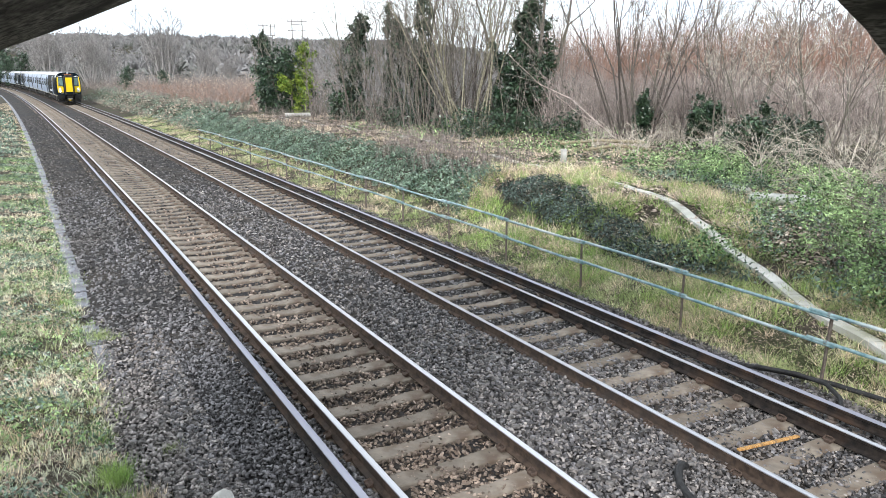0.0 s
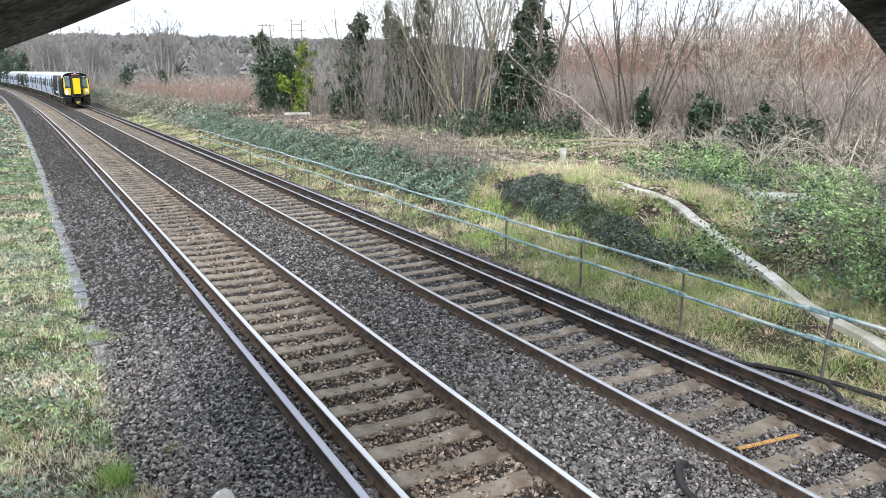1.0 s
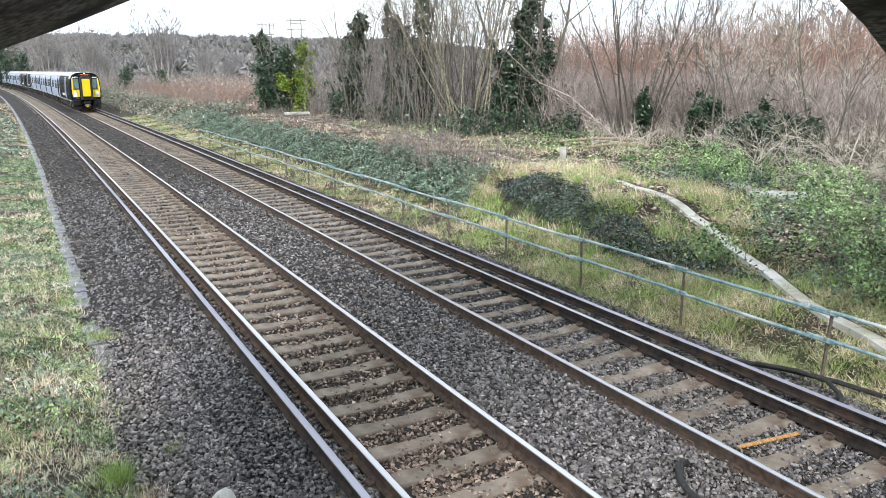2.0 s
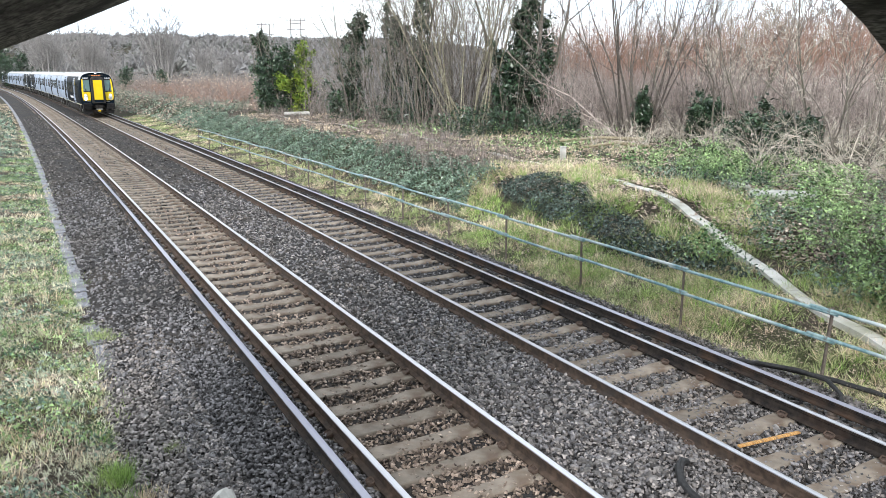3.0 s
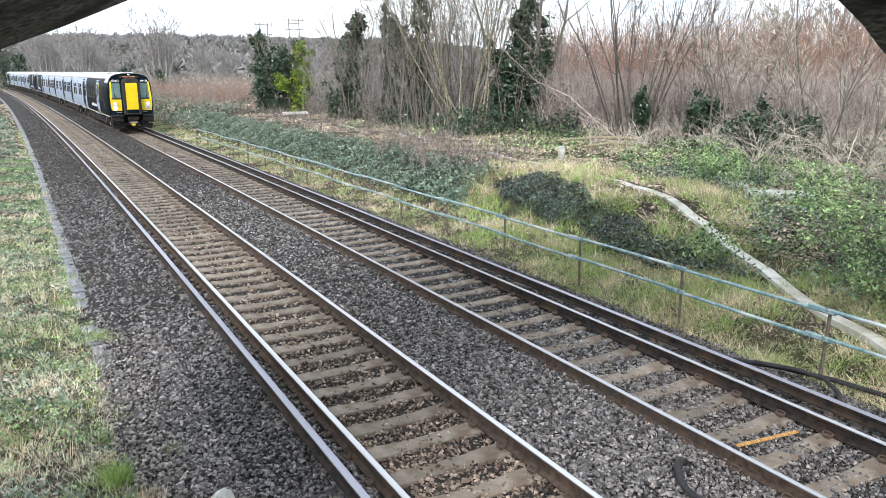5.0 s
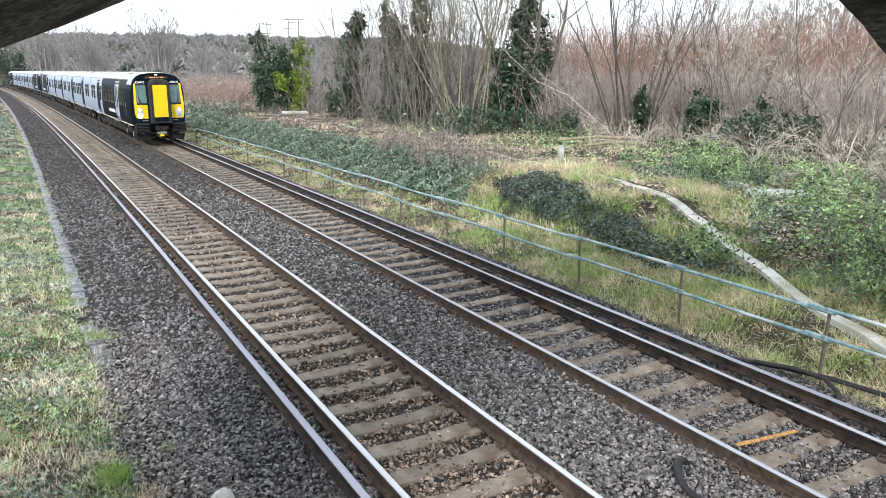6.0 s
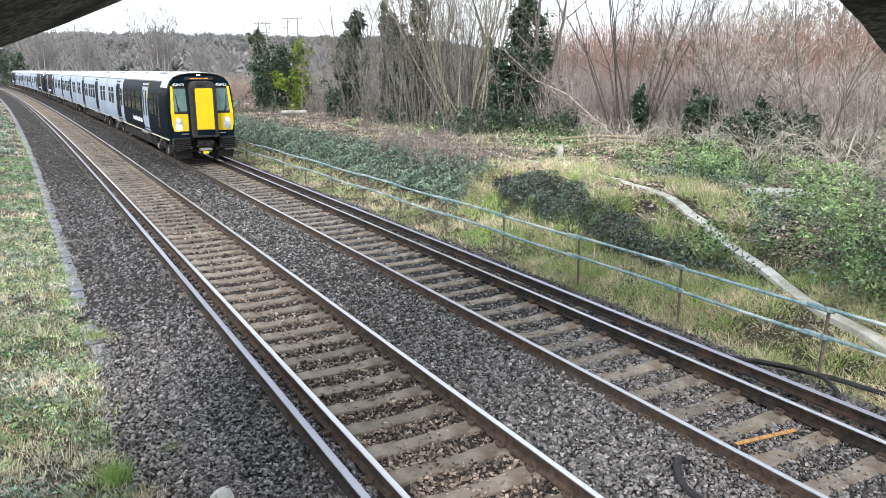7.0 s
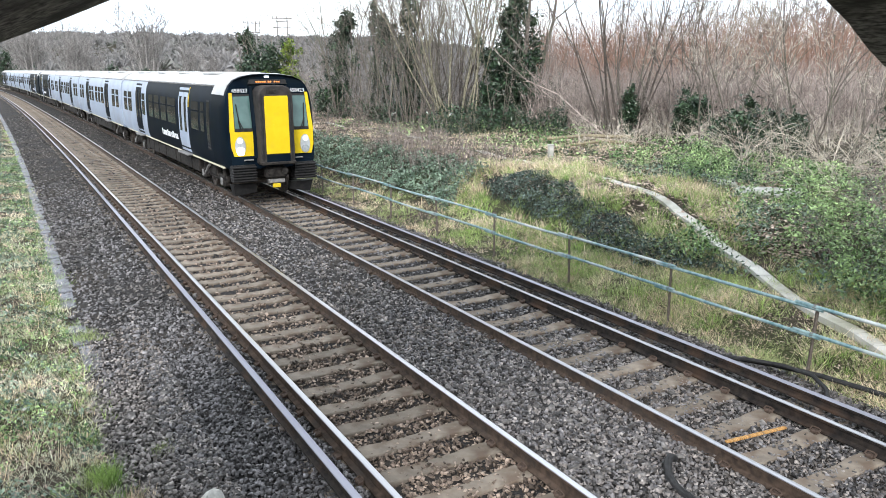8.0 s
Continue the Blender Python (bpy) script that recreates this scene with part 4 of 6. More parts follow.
# ---- plants: helpers ----
def tubes(segs, n=3):
    """Segments (p0, p1, r0, r1) as open prisms, in arrays."""
    p0, p1 = np.array([q[0] for q in segs], float), np.array([q[1] for q in segs], float)
    r0, r1 = np.array([q[2] for q in segs], float), np.array([q[3] for q in segs], float)
    return tube_arrays(p0, p1, r0, r1, n)


def tube_arrays(p0, p1, r0, r1, n=3):
    if n == 2:
        # hair-thin far stems: one narrow strip each
        s = np.random.default_rng(len(p0)).normal(size=p0.shape)
        s = np.cross(p1 - p0, s)
        s /= np.maximum(np.linalg.norm(s, axis=1), 1e-6)[:, None]
        v = np.stack([p0 - s * r0[:, None], p0 + s * r0[:, None], p1 + s * r1[:, None], p1 - s * r1[:, None]], 1)
        return v.reshape(-1, 3), np.arange(len(p0) * 4).reshape(-1, 4)
    d = p1 - p0
    d /= np.maximum(np.linalg.norm(d, axis=1), 1e-6)[:, None]
    ref = np.where(np.abs(d[:, 2:3]) > 0.9, np.array([[1.0, 0, 0]]), np.array([[0, 0, 1.0]]))
    s = np.cross(d, ref)
    s /= np.linalg.norm(s, axis=1)[:, None]
    t = np.cross(d, s)
    ang = np.arange(n) * math.tau / n
    ring = s[:, None, :] * np.cos(ang)[None, :, None] + t[:, None, :] * np.sin(ang)[None, :, None]
    v = np.concatenate([p0[:, None, :] + ring * r0[:, None, None], p1[:, None, :] + ring * r1[:, None, None]], 1)
    k = np.arange(n)
    f = np.stack([k, (k + 1) % n, n + (k + 1) % n, n + k], 1)
    m = len(p0)
    return v.reshape(-1, 3), (f[None] + (np.arange(m) * 2 * n)[:, None, None]).reshape(-1, 4)


def limb(segs, n):
    """A run of joined segments as one continuous tube."""
    p = np.array([segs[0][0]] + [q[1] for q in segs])
    r = np.array([segs[0][2]] + [q[3] for q in segs])
    d = np.gradient(p, axis=0)
    d /= np.linalg.norm(d, axis=1)[:, None]
    s = np.cross(d, [0.1, 1.0, 0.05])
    s /= np.linalg.norm(s, axis=1)[:, None]
    t = np.cross(d, s)
    a = np.arange(n) * math.tau / n
    v = p[:, None] + (s[:, None] * np.cos(a)[None, :, None] + t[:, None] * np.sin(a)[None, :, None]) * r[:, None, None]
    k = np.arange(n)
    f = np.stack([k, (k + 1) % n, n + (k + 1) % n, n + k], 1)
    return v.reshape(-1, 3), (f[None] + (np.arange(len(p) - 1) * n)[:, None, None]).reshape(-1, 4)


def leaf_arrays(rng, p, size, flat=0.5, aspect=0.8):
    """Small pointed leaves at the places p, lying the flatter the higher flat is."""
    m = len(p)
    nrm = rng.normal(size=(m, 3)) * (1 - flat) + np.array([0, 0, 1.0]) * flat
    nrm /= np.linalg.norm(nrm, axis=1)[:, None]
    a = np.cross(nrm, rng.normal(size=(m, 3)))
    a /= np.linalg.norm(a, axis=1)[:, None]
    b = np.cross(nrm, a)
    s = (size * rng.uniform(0.6, 1.3, m))[:, None]
    v = np.stack([p - a * s, p + b * s * aspect * 0.6 - a * s * 0.2 + nrm * s * 0.15, p + a * s, p - b * s * aspect * 0.6 - a * s * 0.2 + nrm * s * 0.15], 1)
    return v.reshape(-1, 3), np.arange(m * 4).reshape(-1, 4)


def blade_arrays(rng, p, h, w, lean=0.35):
    """Grass blades, narrowing and leaning over."""
    m = len(p)
    a = rng.uniform(0, math.tau, m)
    s = np.stack([np.cos(a), np.sin(a), np.zeros(m)], 1)
    b = rng.uniform(0, math.tau, m)
    l = np.stack([np.cos(b), np.sin(b), np.zeros(m)], 1) * (h * lean * rng.uniform(0.2, 1.6, m))[:, None]
    up = np.array([0, 0, 1.0])[None] * h[:, None]
    ww = (s * w[:, None]) / 2
    v = np.stack([p - ww, p + ww, p + l + up * 0.9 + ww * 0.2, p + l + up * 0.9 - ww * 0.2], 1)
    return v.reshape(-1, 3), np.arange(m * 4).reshape(-1, 4)


def joined(arrs):
    vs, fs, o = [], [], 0
    for v, f in arrs:
        vs.append(v)
        fs.append(f + o)
        o += len(v)
    return np.concatenate(vs), np.concatenate(fs)


def on_ground(x, y, dz=0.0):
    return np.stack([x, y, ground_z(x, y) + dz], 1)


def stuff(name, arr, material, label, category):
    return tagged(new(name, fast_mesh(name, *arr, material)), label, category, kind="stuff")


def sub(name, arr, material, parent, label="", smooth=False):
    ob = new(name, fast_mesh(name, *arr, material, smooth))
    ob.parent = parent
    return tagged(ob, label)


def grow(rr, segs, p, d, length, r, level, top, kids, wander=0.12, lift=0.10, steps=7, rmin=0.007):
    """One limb with its side shoots, level by level."""
    step = length / steps
    for k in range(steps):
        d = (d + Vector((rr.gauss(0, wander), rr.gauss(0, wander), rr.gauss(0, wander) + lift))).normalized()
        q = p + d * step
        ra, rb = r * (1 - 0.85 * k / steps), r * (1 - 0.85 * (k + 1) / steps)
        segs[min(level, 2)].append((tuple(p), tuple(q), max(ra, rmin), max(rb, rmin * 0.7)))
        if level < top and k >= (2 if level == 0 else 1):
            for _ in range(kids[level]):
                if rr.random() < 0.75:
                    side = d.cross(Vector((rr.gauss(0, 1), rr.gauss(0, 1), rr.gauss(0, 1)))).normalized()
                    nd = (d + side * rr.uniform(0.45, 0.95)).normalized()
                    grow(rr, segs, q, nd, length * rr.uniform(0.22, 0.42) * (1 - 0.5 * k / steps), max(rb * 0.55, 0.005), level + 1, top, kids, wander * 1.2, lift * 0.6, max(3, steps - 3), rmin)
        p = q


def bare_tree(name, label, seed, height, stems, spread, r0, kids=(1, 1), top=2, bark="bark", twig="twig", base_r=0.5, straight=0.095, group="bare trees", rmin=0.007):
    rr = random.Random(seed)
    tree = thing(name, label, "tree", group)
    segs = [[], [], []]
    for k in range(stems):
        a = k * math.tau / stems + rr.uniform(-0.4, 0.4)
        lean = rr.uniform(0.15, 1.0) * spread
        d = Vector((math.cos(a) * lean, math.sin(a) * lean, 1)).normalized()
        b = Vector((math.cos(a), math.sin(a), 0)) * base_r * rr.uniform(0.2, 1.0)
        hh = height * rr.uniform(0.65, 1.0)
        grow(rr, segs, b - Vector((0, 0, 0.15)), d, hh, r0 * rr.uniform(0.6, 1.1), 0, top, kids, straight, 0.03, 7, rmin)
    for k in range(stems):
        sub("stem" if stems > 1 else "trunk", limb(segs[0][k * 7:k * 7 + 7], 7), bark, tree, "", True)
    if segs[1]:
        tagged(sub("branchwork", tubes(segs[1], 4), bark, tree), kind="stuff")
    if segs[2]:
        tagged(sub("twig_crown", tubes(segs[2], 3), twig, tree, "fine leafless twigs"), kind="stuff")
    return tree


def ivy_on(tree, seed, boxes, count, material="ivy", size=0.095, name="ivy", label="dense dark evergreen ivy"):
    """Ivy hung in uneven clumps; boxes: (x, y, z, rx, ry, rz)."""
    rng = np.random.default_rng(seed)
    ps = []
    for (x, y, z, a, b, c) in boxes:
        for _ in range(26):
            ctr = np.array([x, y, z]) + rng.normal(size=3) * np.array([a, b, c]) * 0.5
            m = max(16, int(0.42 * count * rng.uniform(0.3, 1.5)))
            q = rng.normal(size=(m, 3))
            q /= np.linalg.norm(q, axis=1)[:, None]
            ps.append(ctr + q * np.array([a, b, c]) * rng.uniform(0.18, 0.5) * np.abs(rng.normal(0.3, 0.65, (m, 1))))
    p = np.concatenate(ps)
    p = p[p[:, 2] > 0.02]
    return sub(name, leaf_arrays(rng, p, size, 0.35), material, tree, label)


def place(ob, x, y, rot=0.0, scale=1.0, dz=-0.05):
    ob.matrix_basis = Matrix.Translation((x, y, ground_s(x, y) + dz)) @ Matrix.Rotation(radians(rot), 4, "Z") @ Matrix.Scale(scale, 4)
    return ob


def also(ob, x, y, rot=0.0, scale=1.0, label=""):
    m = Matrix.Translation((x, y, ground_s(x, y) - 0.05)) @ Matrix.Rotation(radians(rot), 4, "Z") @ Matrix.Scale(scale, 4)
    c = copy_thing(ob, Matrix())
    c.matrix_basis = m
    return tagged(c, label)


# ---- the trees behind the bank ----
coppice = place(bare_tree("coppiced_tree", "many-stemmed coppiced tree with green-tinged bare trunks", 11, 10.5, 17, 0.42, 0.046, (2, 2), 2, "bark_green", base_r=0.9), 17.9, 30.2, 0)
coppice_b = place(bare_tree("coppiced_tree", "spreading clump of bare grey stems on the bank", 12, 9.5, 18, 0.62, 0.05, (2, 2), 2, "bark_dark", base_r=0.9), 22.0, 23.6, 40)
thin = place(bare_tree("coppiced_tree", "clump of thin bare brown stems", 13, 8.0, 14, 0.5, 0.036, (2, 2), 2, "bark", base_r=1.0, straight=0.13), 16.9, 33.3, 0)
slim = place(bare_tree("bare_sapling", "slender leafless sapling with upswept twigs", 14, 7.0, 3, 0.3, 0.032, (3, 3), 2, "bark", base_r=0.3), 17.2, 36.6)
for x, y, r, s in ((16.6, 37.0, 80, 0.95), (18.2, 33.0, 200, 1.1), (17.6, 42.5, 130, 0.85), (19.5, 36.0, 10, 1.15), (16.2, 46.0, 300, 0.7), (20.5, 31.0, 77, 1.1), (16.4, 31.6, 250, 0.8)):
    also(thin, x, y, r, s)
for x, y, r, s in ((15.9, 39.5, 30, 0.9), (17.0, 31.2, 60, 0.9), (19.0, 28.2, 120, 1.0), (21.0, 27.0, 210, 1.05), (23.5, 25.0, 170, 1.0), (24.6, 20.0, 90, 0.85), (25.5, 16.4, 280, 1.0), (21.4, 12.9, 190, 0.85), (42.0, 47.0, 250, 1.05), (46.0, 43.0, 15, 1.1), (49.0, 39.5, 140, 1.0), (38.5, 50.0, 90, 1.1), (18.8, 45.0, 60, 1.0), (20.5, 40.0, 0, 1.2), (24.0, 34.0, 20, 1.1), (27.0, 29.0, 200, 1.05)):
    also(slim, x, y, r, s)
also(coppice_b, 20.4, 34.5, 100, 1.05)
also(coppice, 21.6, 37.5, 150, 1.0)
also(coppice_b, 27.6, 25.0, 250, 0.9)

open_tree = place(bare_tree("bare_tree", "small open leafless tree with pale crooked branches", 15, 6.5, 4, 0.7, 0.038, (3, 3), 2, "bark", "twig_pale", base_r=0.3, straight=0.13), 19.5, 15.7)
for x, y, r, s in ((18.8, 13.1, 70, 0.9), (21.0, 18.0, 140, 1.05), (17.8, 11.4, 230, 0.8), (22.6, 21.6, 300, 1.1), (20.6, 14.6, 20, 1.2), (24.0, 20.4, 110, 1.1)):
    also(open_tree, x, y, r, s)

# ivy-clad trees
big = place(bare_tree("ivy_clad_tree", "leaning bare tree with its lower trunk smothered in dark ivy", 21, 11.5, 3, 0.35, 0.17, (2, 2), 2, "bark", base_r=0.35, group="ivy-clad trees"), 20.6, 29.4, 20)
ivy_on(big, 3, [(0, 0, 1.4, 1.0, 1.0, 1.5), (0.1, 0, 3.2, 1.15, 1.1, 1.4), (0.1, 0.1, 4.6, 0.7, 0.7, 0.9), (-0.5, 0.2, 2.2, 0.8, 0.8, 1.0), (0.6, -0.2, 2.4, 0.9, 0.8, 1.3), (0.9, -0.3, 1.0, 1.2, 1.0, 1.0), (-0.9, 0, 1.0, 1.1, 1.0, 1.0), (0.1, -0.5, 3.0, 1.0, 0.9, 1.2), (-0.9, -0.3, 2.4, 0.9, 0.8, 1.2), (0.2, 0, 5.6, 0.45, 0.45, 0.7)], 420)
col = place(bare_tree("ivy_clad_tree", "tall slim tree wrapped in a column of dark ivy", 22, 11.0, 1, 0.05, 0.15, (2, 1), 2, "bark", base_r=0.05, group="ivy-clad trees"), 17.9, 34.8)
ivy_on(col, 4, [(0, 0, 1.5, 0.5, 0.5, 1.6), (0, 0, 3.6, 0.5, 0.5, 1.6), (0, 0, 5.8, 0.45, 0.45, 1.5), (0, 0, 7.8, 0.5, 0.5, 1.3), (0.1, 0, 9.4, 0.4, 0.4, 1.0)], 200)
lush = place(bare_tree("ivy_clad_tree", "small tree under dark ivy with a yellow-green ivy crown", 23, 6.5, 4, 0.35, 0.09, (2, 1), 2, "bark", base_r=0.4, group="ivy-clad trees"), 15.3, 48.6, 0, 1.05)
ivy_on(lush, 5, [(-0.9, 0.3, 1.2, 1.2, 1.0, 1.4), (-0.6, 0.2, 2.6, 1.1, 0.9, 1.3), (0.5, 0.1, 1.0, 1.0, 0.8, 1.2), (0.1, 0.3, 3.6, 0.9, 0.8, 0.9)], 330)
ivy_on(lush, 6, [(0.5, -0.6, 1.3, 0.7, 0.5, 1.1), (0.7, -0.55, 2.6, 0.75, 0.5, 1.0), (0.75, -0.5, 3.7, 0.5, 0.45, 0.6), (-0.5, -0.7, 1.9, 0.4, 0.3, 0.5)], 240, "ivy_lush", 0.085, "ivy_crown", "fresh yellow-green ivy")
mid = place(bare_tree("ivy_clad_tree", "bare tree with ragged clumps of ivy along its stems", 24, 8.0, 5, 0.4, 0.08, (2, 1), 2, "bark", base_r=0.5, group="ivy-clad trees"), 16.6, 41.0)
ivy_on(mid, 7, [(-0.3, 0, 1.2, 0.8, 0.8, 1.2), (0.2, 0.1, 2.8, 0.7, 0.7, 1.3), (0.3, 0.2, 4.6, 0.6, 0.6, 0.8), (0.5, 0, 5.3, 0.5, 0.5, 0.5)], 220)
also(mid, 18.6, 37.8, 140, 0.95)
also(mid, 14.9, 52.5, 220, 0.9)
also(col, 18.0, 39.0, 90, 0.62)


def ivy_bush(x, y, w, h, seed, label):
    b = thing("ivy_bush", label, "bush", "ivy bushes")
    rr = random.Random(seed)
    segs = [[], [], []]
    for k in range(9):
        a = rr.uniform(0, math.tau)
        grow(rr, segs, Vector((rr.gauss(0, 0.2), rr.gauss(0, 0.2), 0)), Vector((math.cos(a) * 0.4, math.sin(a) * 0.4, 1)).normalized(), h * rr.uniform(0.8, 1.4), 0.035, 0, 1, (2,), 0.1, 0.02)
    tagged(sub("stems", tubes(segs[0] + segs[1], 4), "bark", b), kind="stuff")
    ivy_on(b, seed, [(0, 0, h * 0.45, w * 0.55, w * 0.5, h * 0.5), (w * 0.1, 0, h * 0.75, w * 0.4, w * 0.4, h * 0.3)], 420, size=0.075)
    return place(b, x, y)


ivy_bush(22.6, 20.6, 1.3, 1.6, 31, "rounded stump bush of dark glossy ivy")
ivy_bush(19.6, 15.4, 1.7, 1.6, 32, "wide dark ivy bush behind bramble stems")
ivy_bush(19.2, 13.9, 1.1, 1.3, 33, "wide dark ivy bush behind bramble stems")
ivy_bush(21.7, 23.0, 0.7, 1.8, 34, "dark ivy at the foot of bare stems")
ivy_bush(21.0, 11.4, 1.5, 2.4, 35, "dark ivy bush by the bank")


def fallen(pts, r, label, material="withy_pale", seed=1):
    rr = random.Random(seed)
    b = thing("fallen_branch", label, "branch", "fallen branches")
    segs = [[], [], []]
    P = [Vector(q) for q in pts]
    for i in range(len(P) - 1):
        segs[0].append((tuple(P[i]), tuple(P[i + 1]), r * (1 - 0.8 * i / len(P)), r * (1 - 0.8 * (i + 1) / len(P))))
        if i > 0:
            d = (P[i + 1] - P[i]).normalized()
            for _ in range(3):
                grow(rr, segs, P[i], (d + Vector((rr.gauss(0, 0.4), rr.gauss(0, 0.4), rr.gauss(0, 0.4)))).normalized(), rr.uniform(0.8, 2.0), r * 0.35, 1, 2, (1, 1), 0.1, 0.0, 4)
    sub("limb", tubes(segs[0], 6), material, b, "", True)
    tagged(sub("side_shoots", tubes(segs[1] + segs[2], 3), material, b), kind="stuff")
    return b


fallen([(20.6, 22.8, 1.0), (19.6, 23.3, 1.9), (18.9, 24.0, 2.75), (17.8, 24.6, 3.3), (17.0, 25.4, 4.3), (16.4, 25.8, 5.0)], 0.032, "long pale broken limb slanting out of a clump", seed=41)
fallen([(20.9, 22.5, 0.95), (19.9, 22.6, 1.5), (18.9, 23.5, 2.2), (18.3, 24.2, 2.9), (18.0, 24.6, 3.6)], 0.022, "thin pale broken limb slanting out of a clump", seed=42)
for (x0, y0, x1, y1, z) in ((16.6, 21.8, 20.2, 21.2, 0.35), (16.9, 20.6, 20.0, 20.6, 0.18)):
    ob = new("fallen_log", fast_mesh("fallen_log", *tubes([((x0, y0, ground_s(x0, y0) + z), ((x0 + x1) / 2, (y0 + y1) / 2 + 0.1, ground_s((x0 + x1) / 2, y0) + z + 0.04), 0.05, 0.06), (((x0 + x1) / 2, (y0 + y1) / 2 + 0.1, ground_s((x0 + x1) / 2, y0) + z + 0.04), (x1, y1, ground_s(x1, y1) + z - 0.1), 0.06, 0.07)], 8), "old_timber", True))
    tagged(ob, "long fallen branch lying in the brambles", "log", "fallen logs")


# ---- thickets, withies, scrub ----
def thicket(rng, x, y, n, h, spread, r, arch=0.0, twigs=2, z0=0.0, sides=2):
    """n curved stems from each place, with side twigs, all in arrays."""
    m = len(x)
    bx, by = np.repeat(x, n), np.repeat(y, n)
    k = len(bx)
    p = on_ground(bx + rng.normal(0, 0.12, k), by + rng.normal(0, 0.12, k), -0.03 + z0)
    a = rng.uniform(0, math.tau, k)
    lean = np.abs(rng.normal(0, spread, k))
    d = np.stack([np.cos(a) * lean, np.sin(a) * lean, np.ones(k)], 1)
    d /= np.linalg.norm(d, axis=1)[:, None]
    L = np.repeat(h, n) * rng.uniform(0.55, 1.1, k)
    out = []
    q, rr_ = p, np.full(k, r) * rng.uniform(0.6, 1.2, k)
    for s in range(4):
        nd = d + np.stack([np.cos(a) * arch, np.sin(a) * arch, -np.full(k, arch) * (0.4 + 0.5 * s)], 1) + rng.normal(0, 0.09, (k, 3))
        nd /= np.linalg.norm(nd, axis=1)[:, None]
        e = q + nd * (L / 4)[:, None]
        out.append(tube_arrays(q, e, rr_ * (1 - 0.22 * s), rr_ * (1 - 0.22 * (s + 1)), sides))
        for _ in range(twigs if s >= 1 else 0):
            td = nd + rng.normal(0, 0.45, (k, 3))
            td /= np.linalg.norm(td, axis=1)[:, None]
            b = q + (e - q) * rng.uniform(0, 1, (k, 1))
            out.append(tube_arrays(b, b + td * (L * rng.uniform(0.12, 0.3, k))[:, None], rr_ * 0.4, rr_ * 0.15, sides))
        q, d = e, nd
    return joined(out)


def fan(rng, n, az0, az1, r0, r1):
    """Places spread evenly over a sector seen from the line, azimuth from +y to +x."""
    a = np.radians(rng.uniform(az0, az1, n))
    r = np.sqrt(rng.uniform(r0 * r0, r1 * r1, n))
    return r * np.sin(a), r * np.cos(a)


rng = np.random.default_rng(8)
x, y = fan(rng, 4200, 35, 63, 45, 58)
stuff("withy_bed", thicket(rng, x, y, 2, 5.3 + 0.3 * waves(x, y, 0.35) + 0.3 * waves(x, y, 0.13, 2.0), 0.12, 0.024, 0.0, 1), "withy", "tall dense bed of red-brown winter withies", "withies")
x, y = fan(rng, 3000, 36, 68, 33, 46)
stuff("pale_withies", thicket(rng, x, y, 2, 2.9 + 0.6 * waves(x, y, 0.5), 0.32, 0.014, 0.03, 3), "withy_pale", "mass of pale pinkish bare stems", "withies")
x, y = fan(rng, 220, 40, 68, 26.5, 34)
stuff("bramble_thicket", thicket(rng, x, y, 4, 1.3 + 0.5 * waves(x, y, 0.6), 0.7, 0.014, 0.10, 3), "twig_pale", "tangle of pale arching dead bramble stems", "thicket")
x, y = fan(rng, 34, 51, 63, 18.5, 24)
stuff("bramble_thicket", thicket(rng, x, y, 5, np.full(34, 2.3), 0.9, 0.012, 0.16, 3, sides=3), "twig_pale", "sprawling pale bare branches over ivy", "thicket")
x, y = fan(rng, 80, 57, 66, 13.5, 20)
stuff("bramble_thicket", thicket(rng, x, y, 6, np.full(80, 1.3), 0.7, 0.008, 0.18, 2), "twig", "brown bramble thicket on the bank", "thicket")
# undergrowth among the trees
x, y = fan(rng, 60000, 17, 39, 31, 46)
keep = (x > 15.8 + 0.5 * waves(x, y, 1.1)) & (waves(x, y, 0.8, 2.0) + rng.normal(0, 0.3, 60000) > 0.1)
x, y = x[keep], y[keep]
lift = (0.5 + 0.5 * (waves(x, y, 0.9, 1.0) + 1)) * rng.uniform(0, 1.2, len(x))
stuff("ivy_undergrowth", leaf_arrays(rng, on_ground(x, y) + np.stack([0 * x, 0 * x, lift], 1), 0.075, 0.35), "ivy", "dark ivy and shade plants under the trees", "ivy")
x, y = fan(rng, 650, 33, 66, 34, 43)
stuff("dark_brush", thicket(rng, x, y, 3, 2.3 + 0.7 * waves(x, y, 0.5), 0.45, 0.018, 0.04, 3), "twig", "dark leafless brush among pale stems", "undergrowth")
x, y = fan(rng, 700, 18, 44, 32, 52)
keep = x > 15.2
x, y = x[keep], y[keep]
stuff("undergrowth", thicket(rng, x, y, 4, 1.7 + 0.8 * waves(x, y, 0.7), 0.35, 0.010, 0.05, 2), "twig", "brown leafless undergrowth between the trees", "undergrowth")
x, y = fan(rng, 700, 19, 40, 36, 62)
keep = x > 16.5
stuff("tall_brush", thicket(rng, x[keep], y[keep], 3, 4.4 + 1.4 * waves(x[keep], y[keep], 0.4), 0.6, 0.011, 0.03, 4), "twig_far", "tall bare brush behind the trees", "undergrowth")
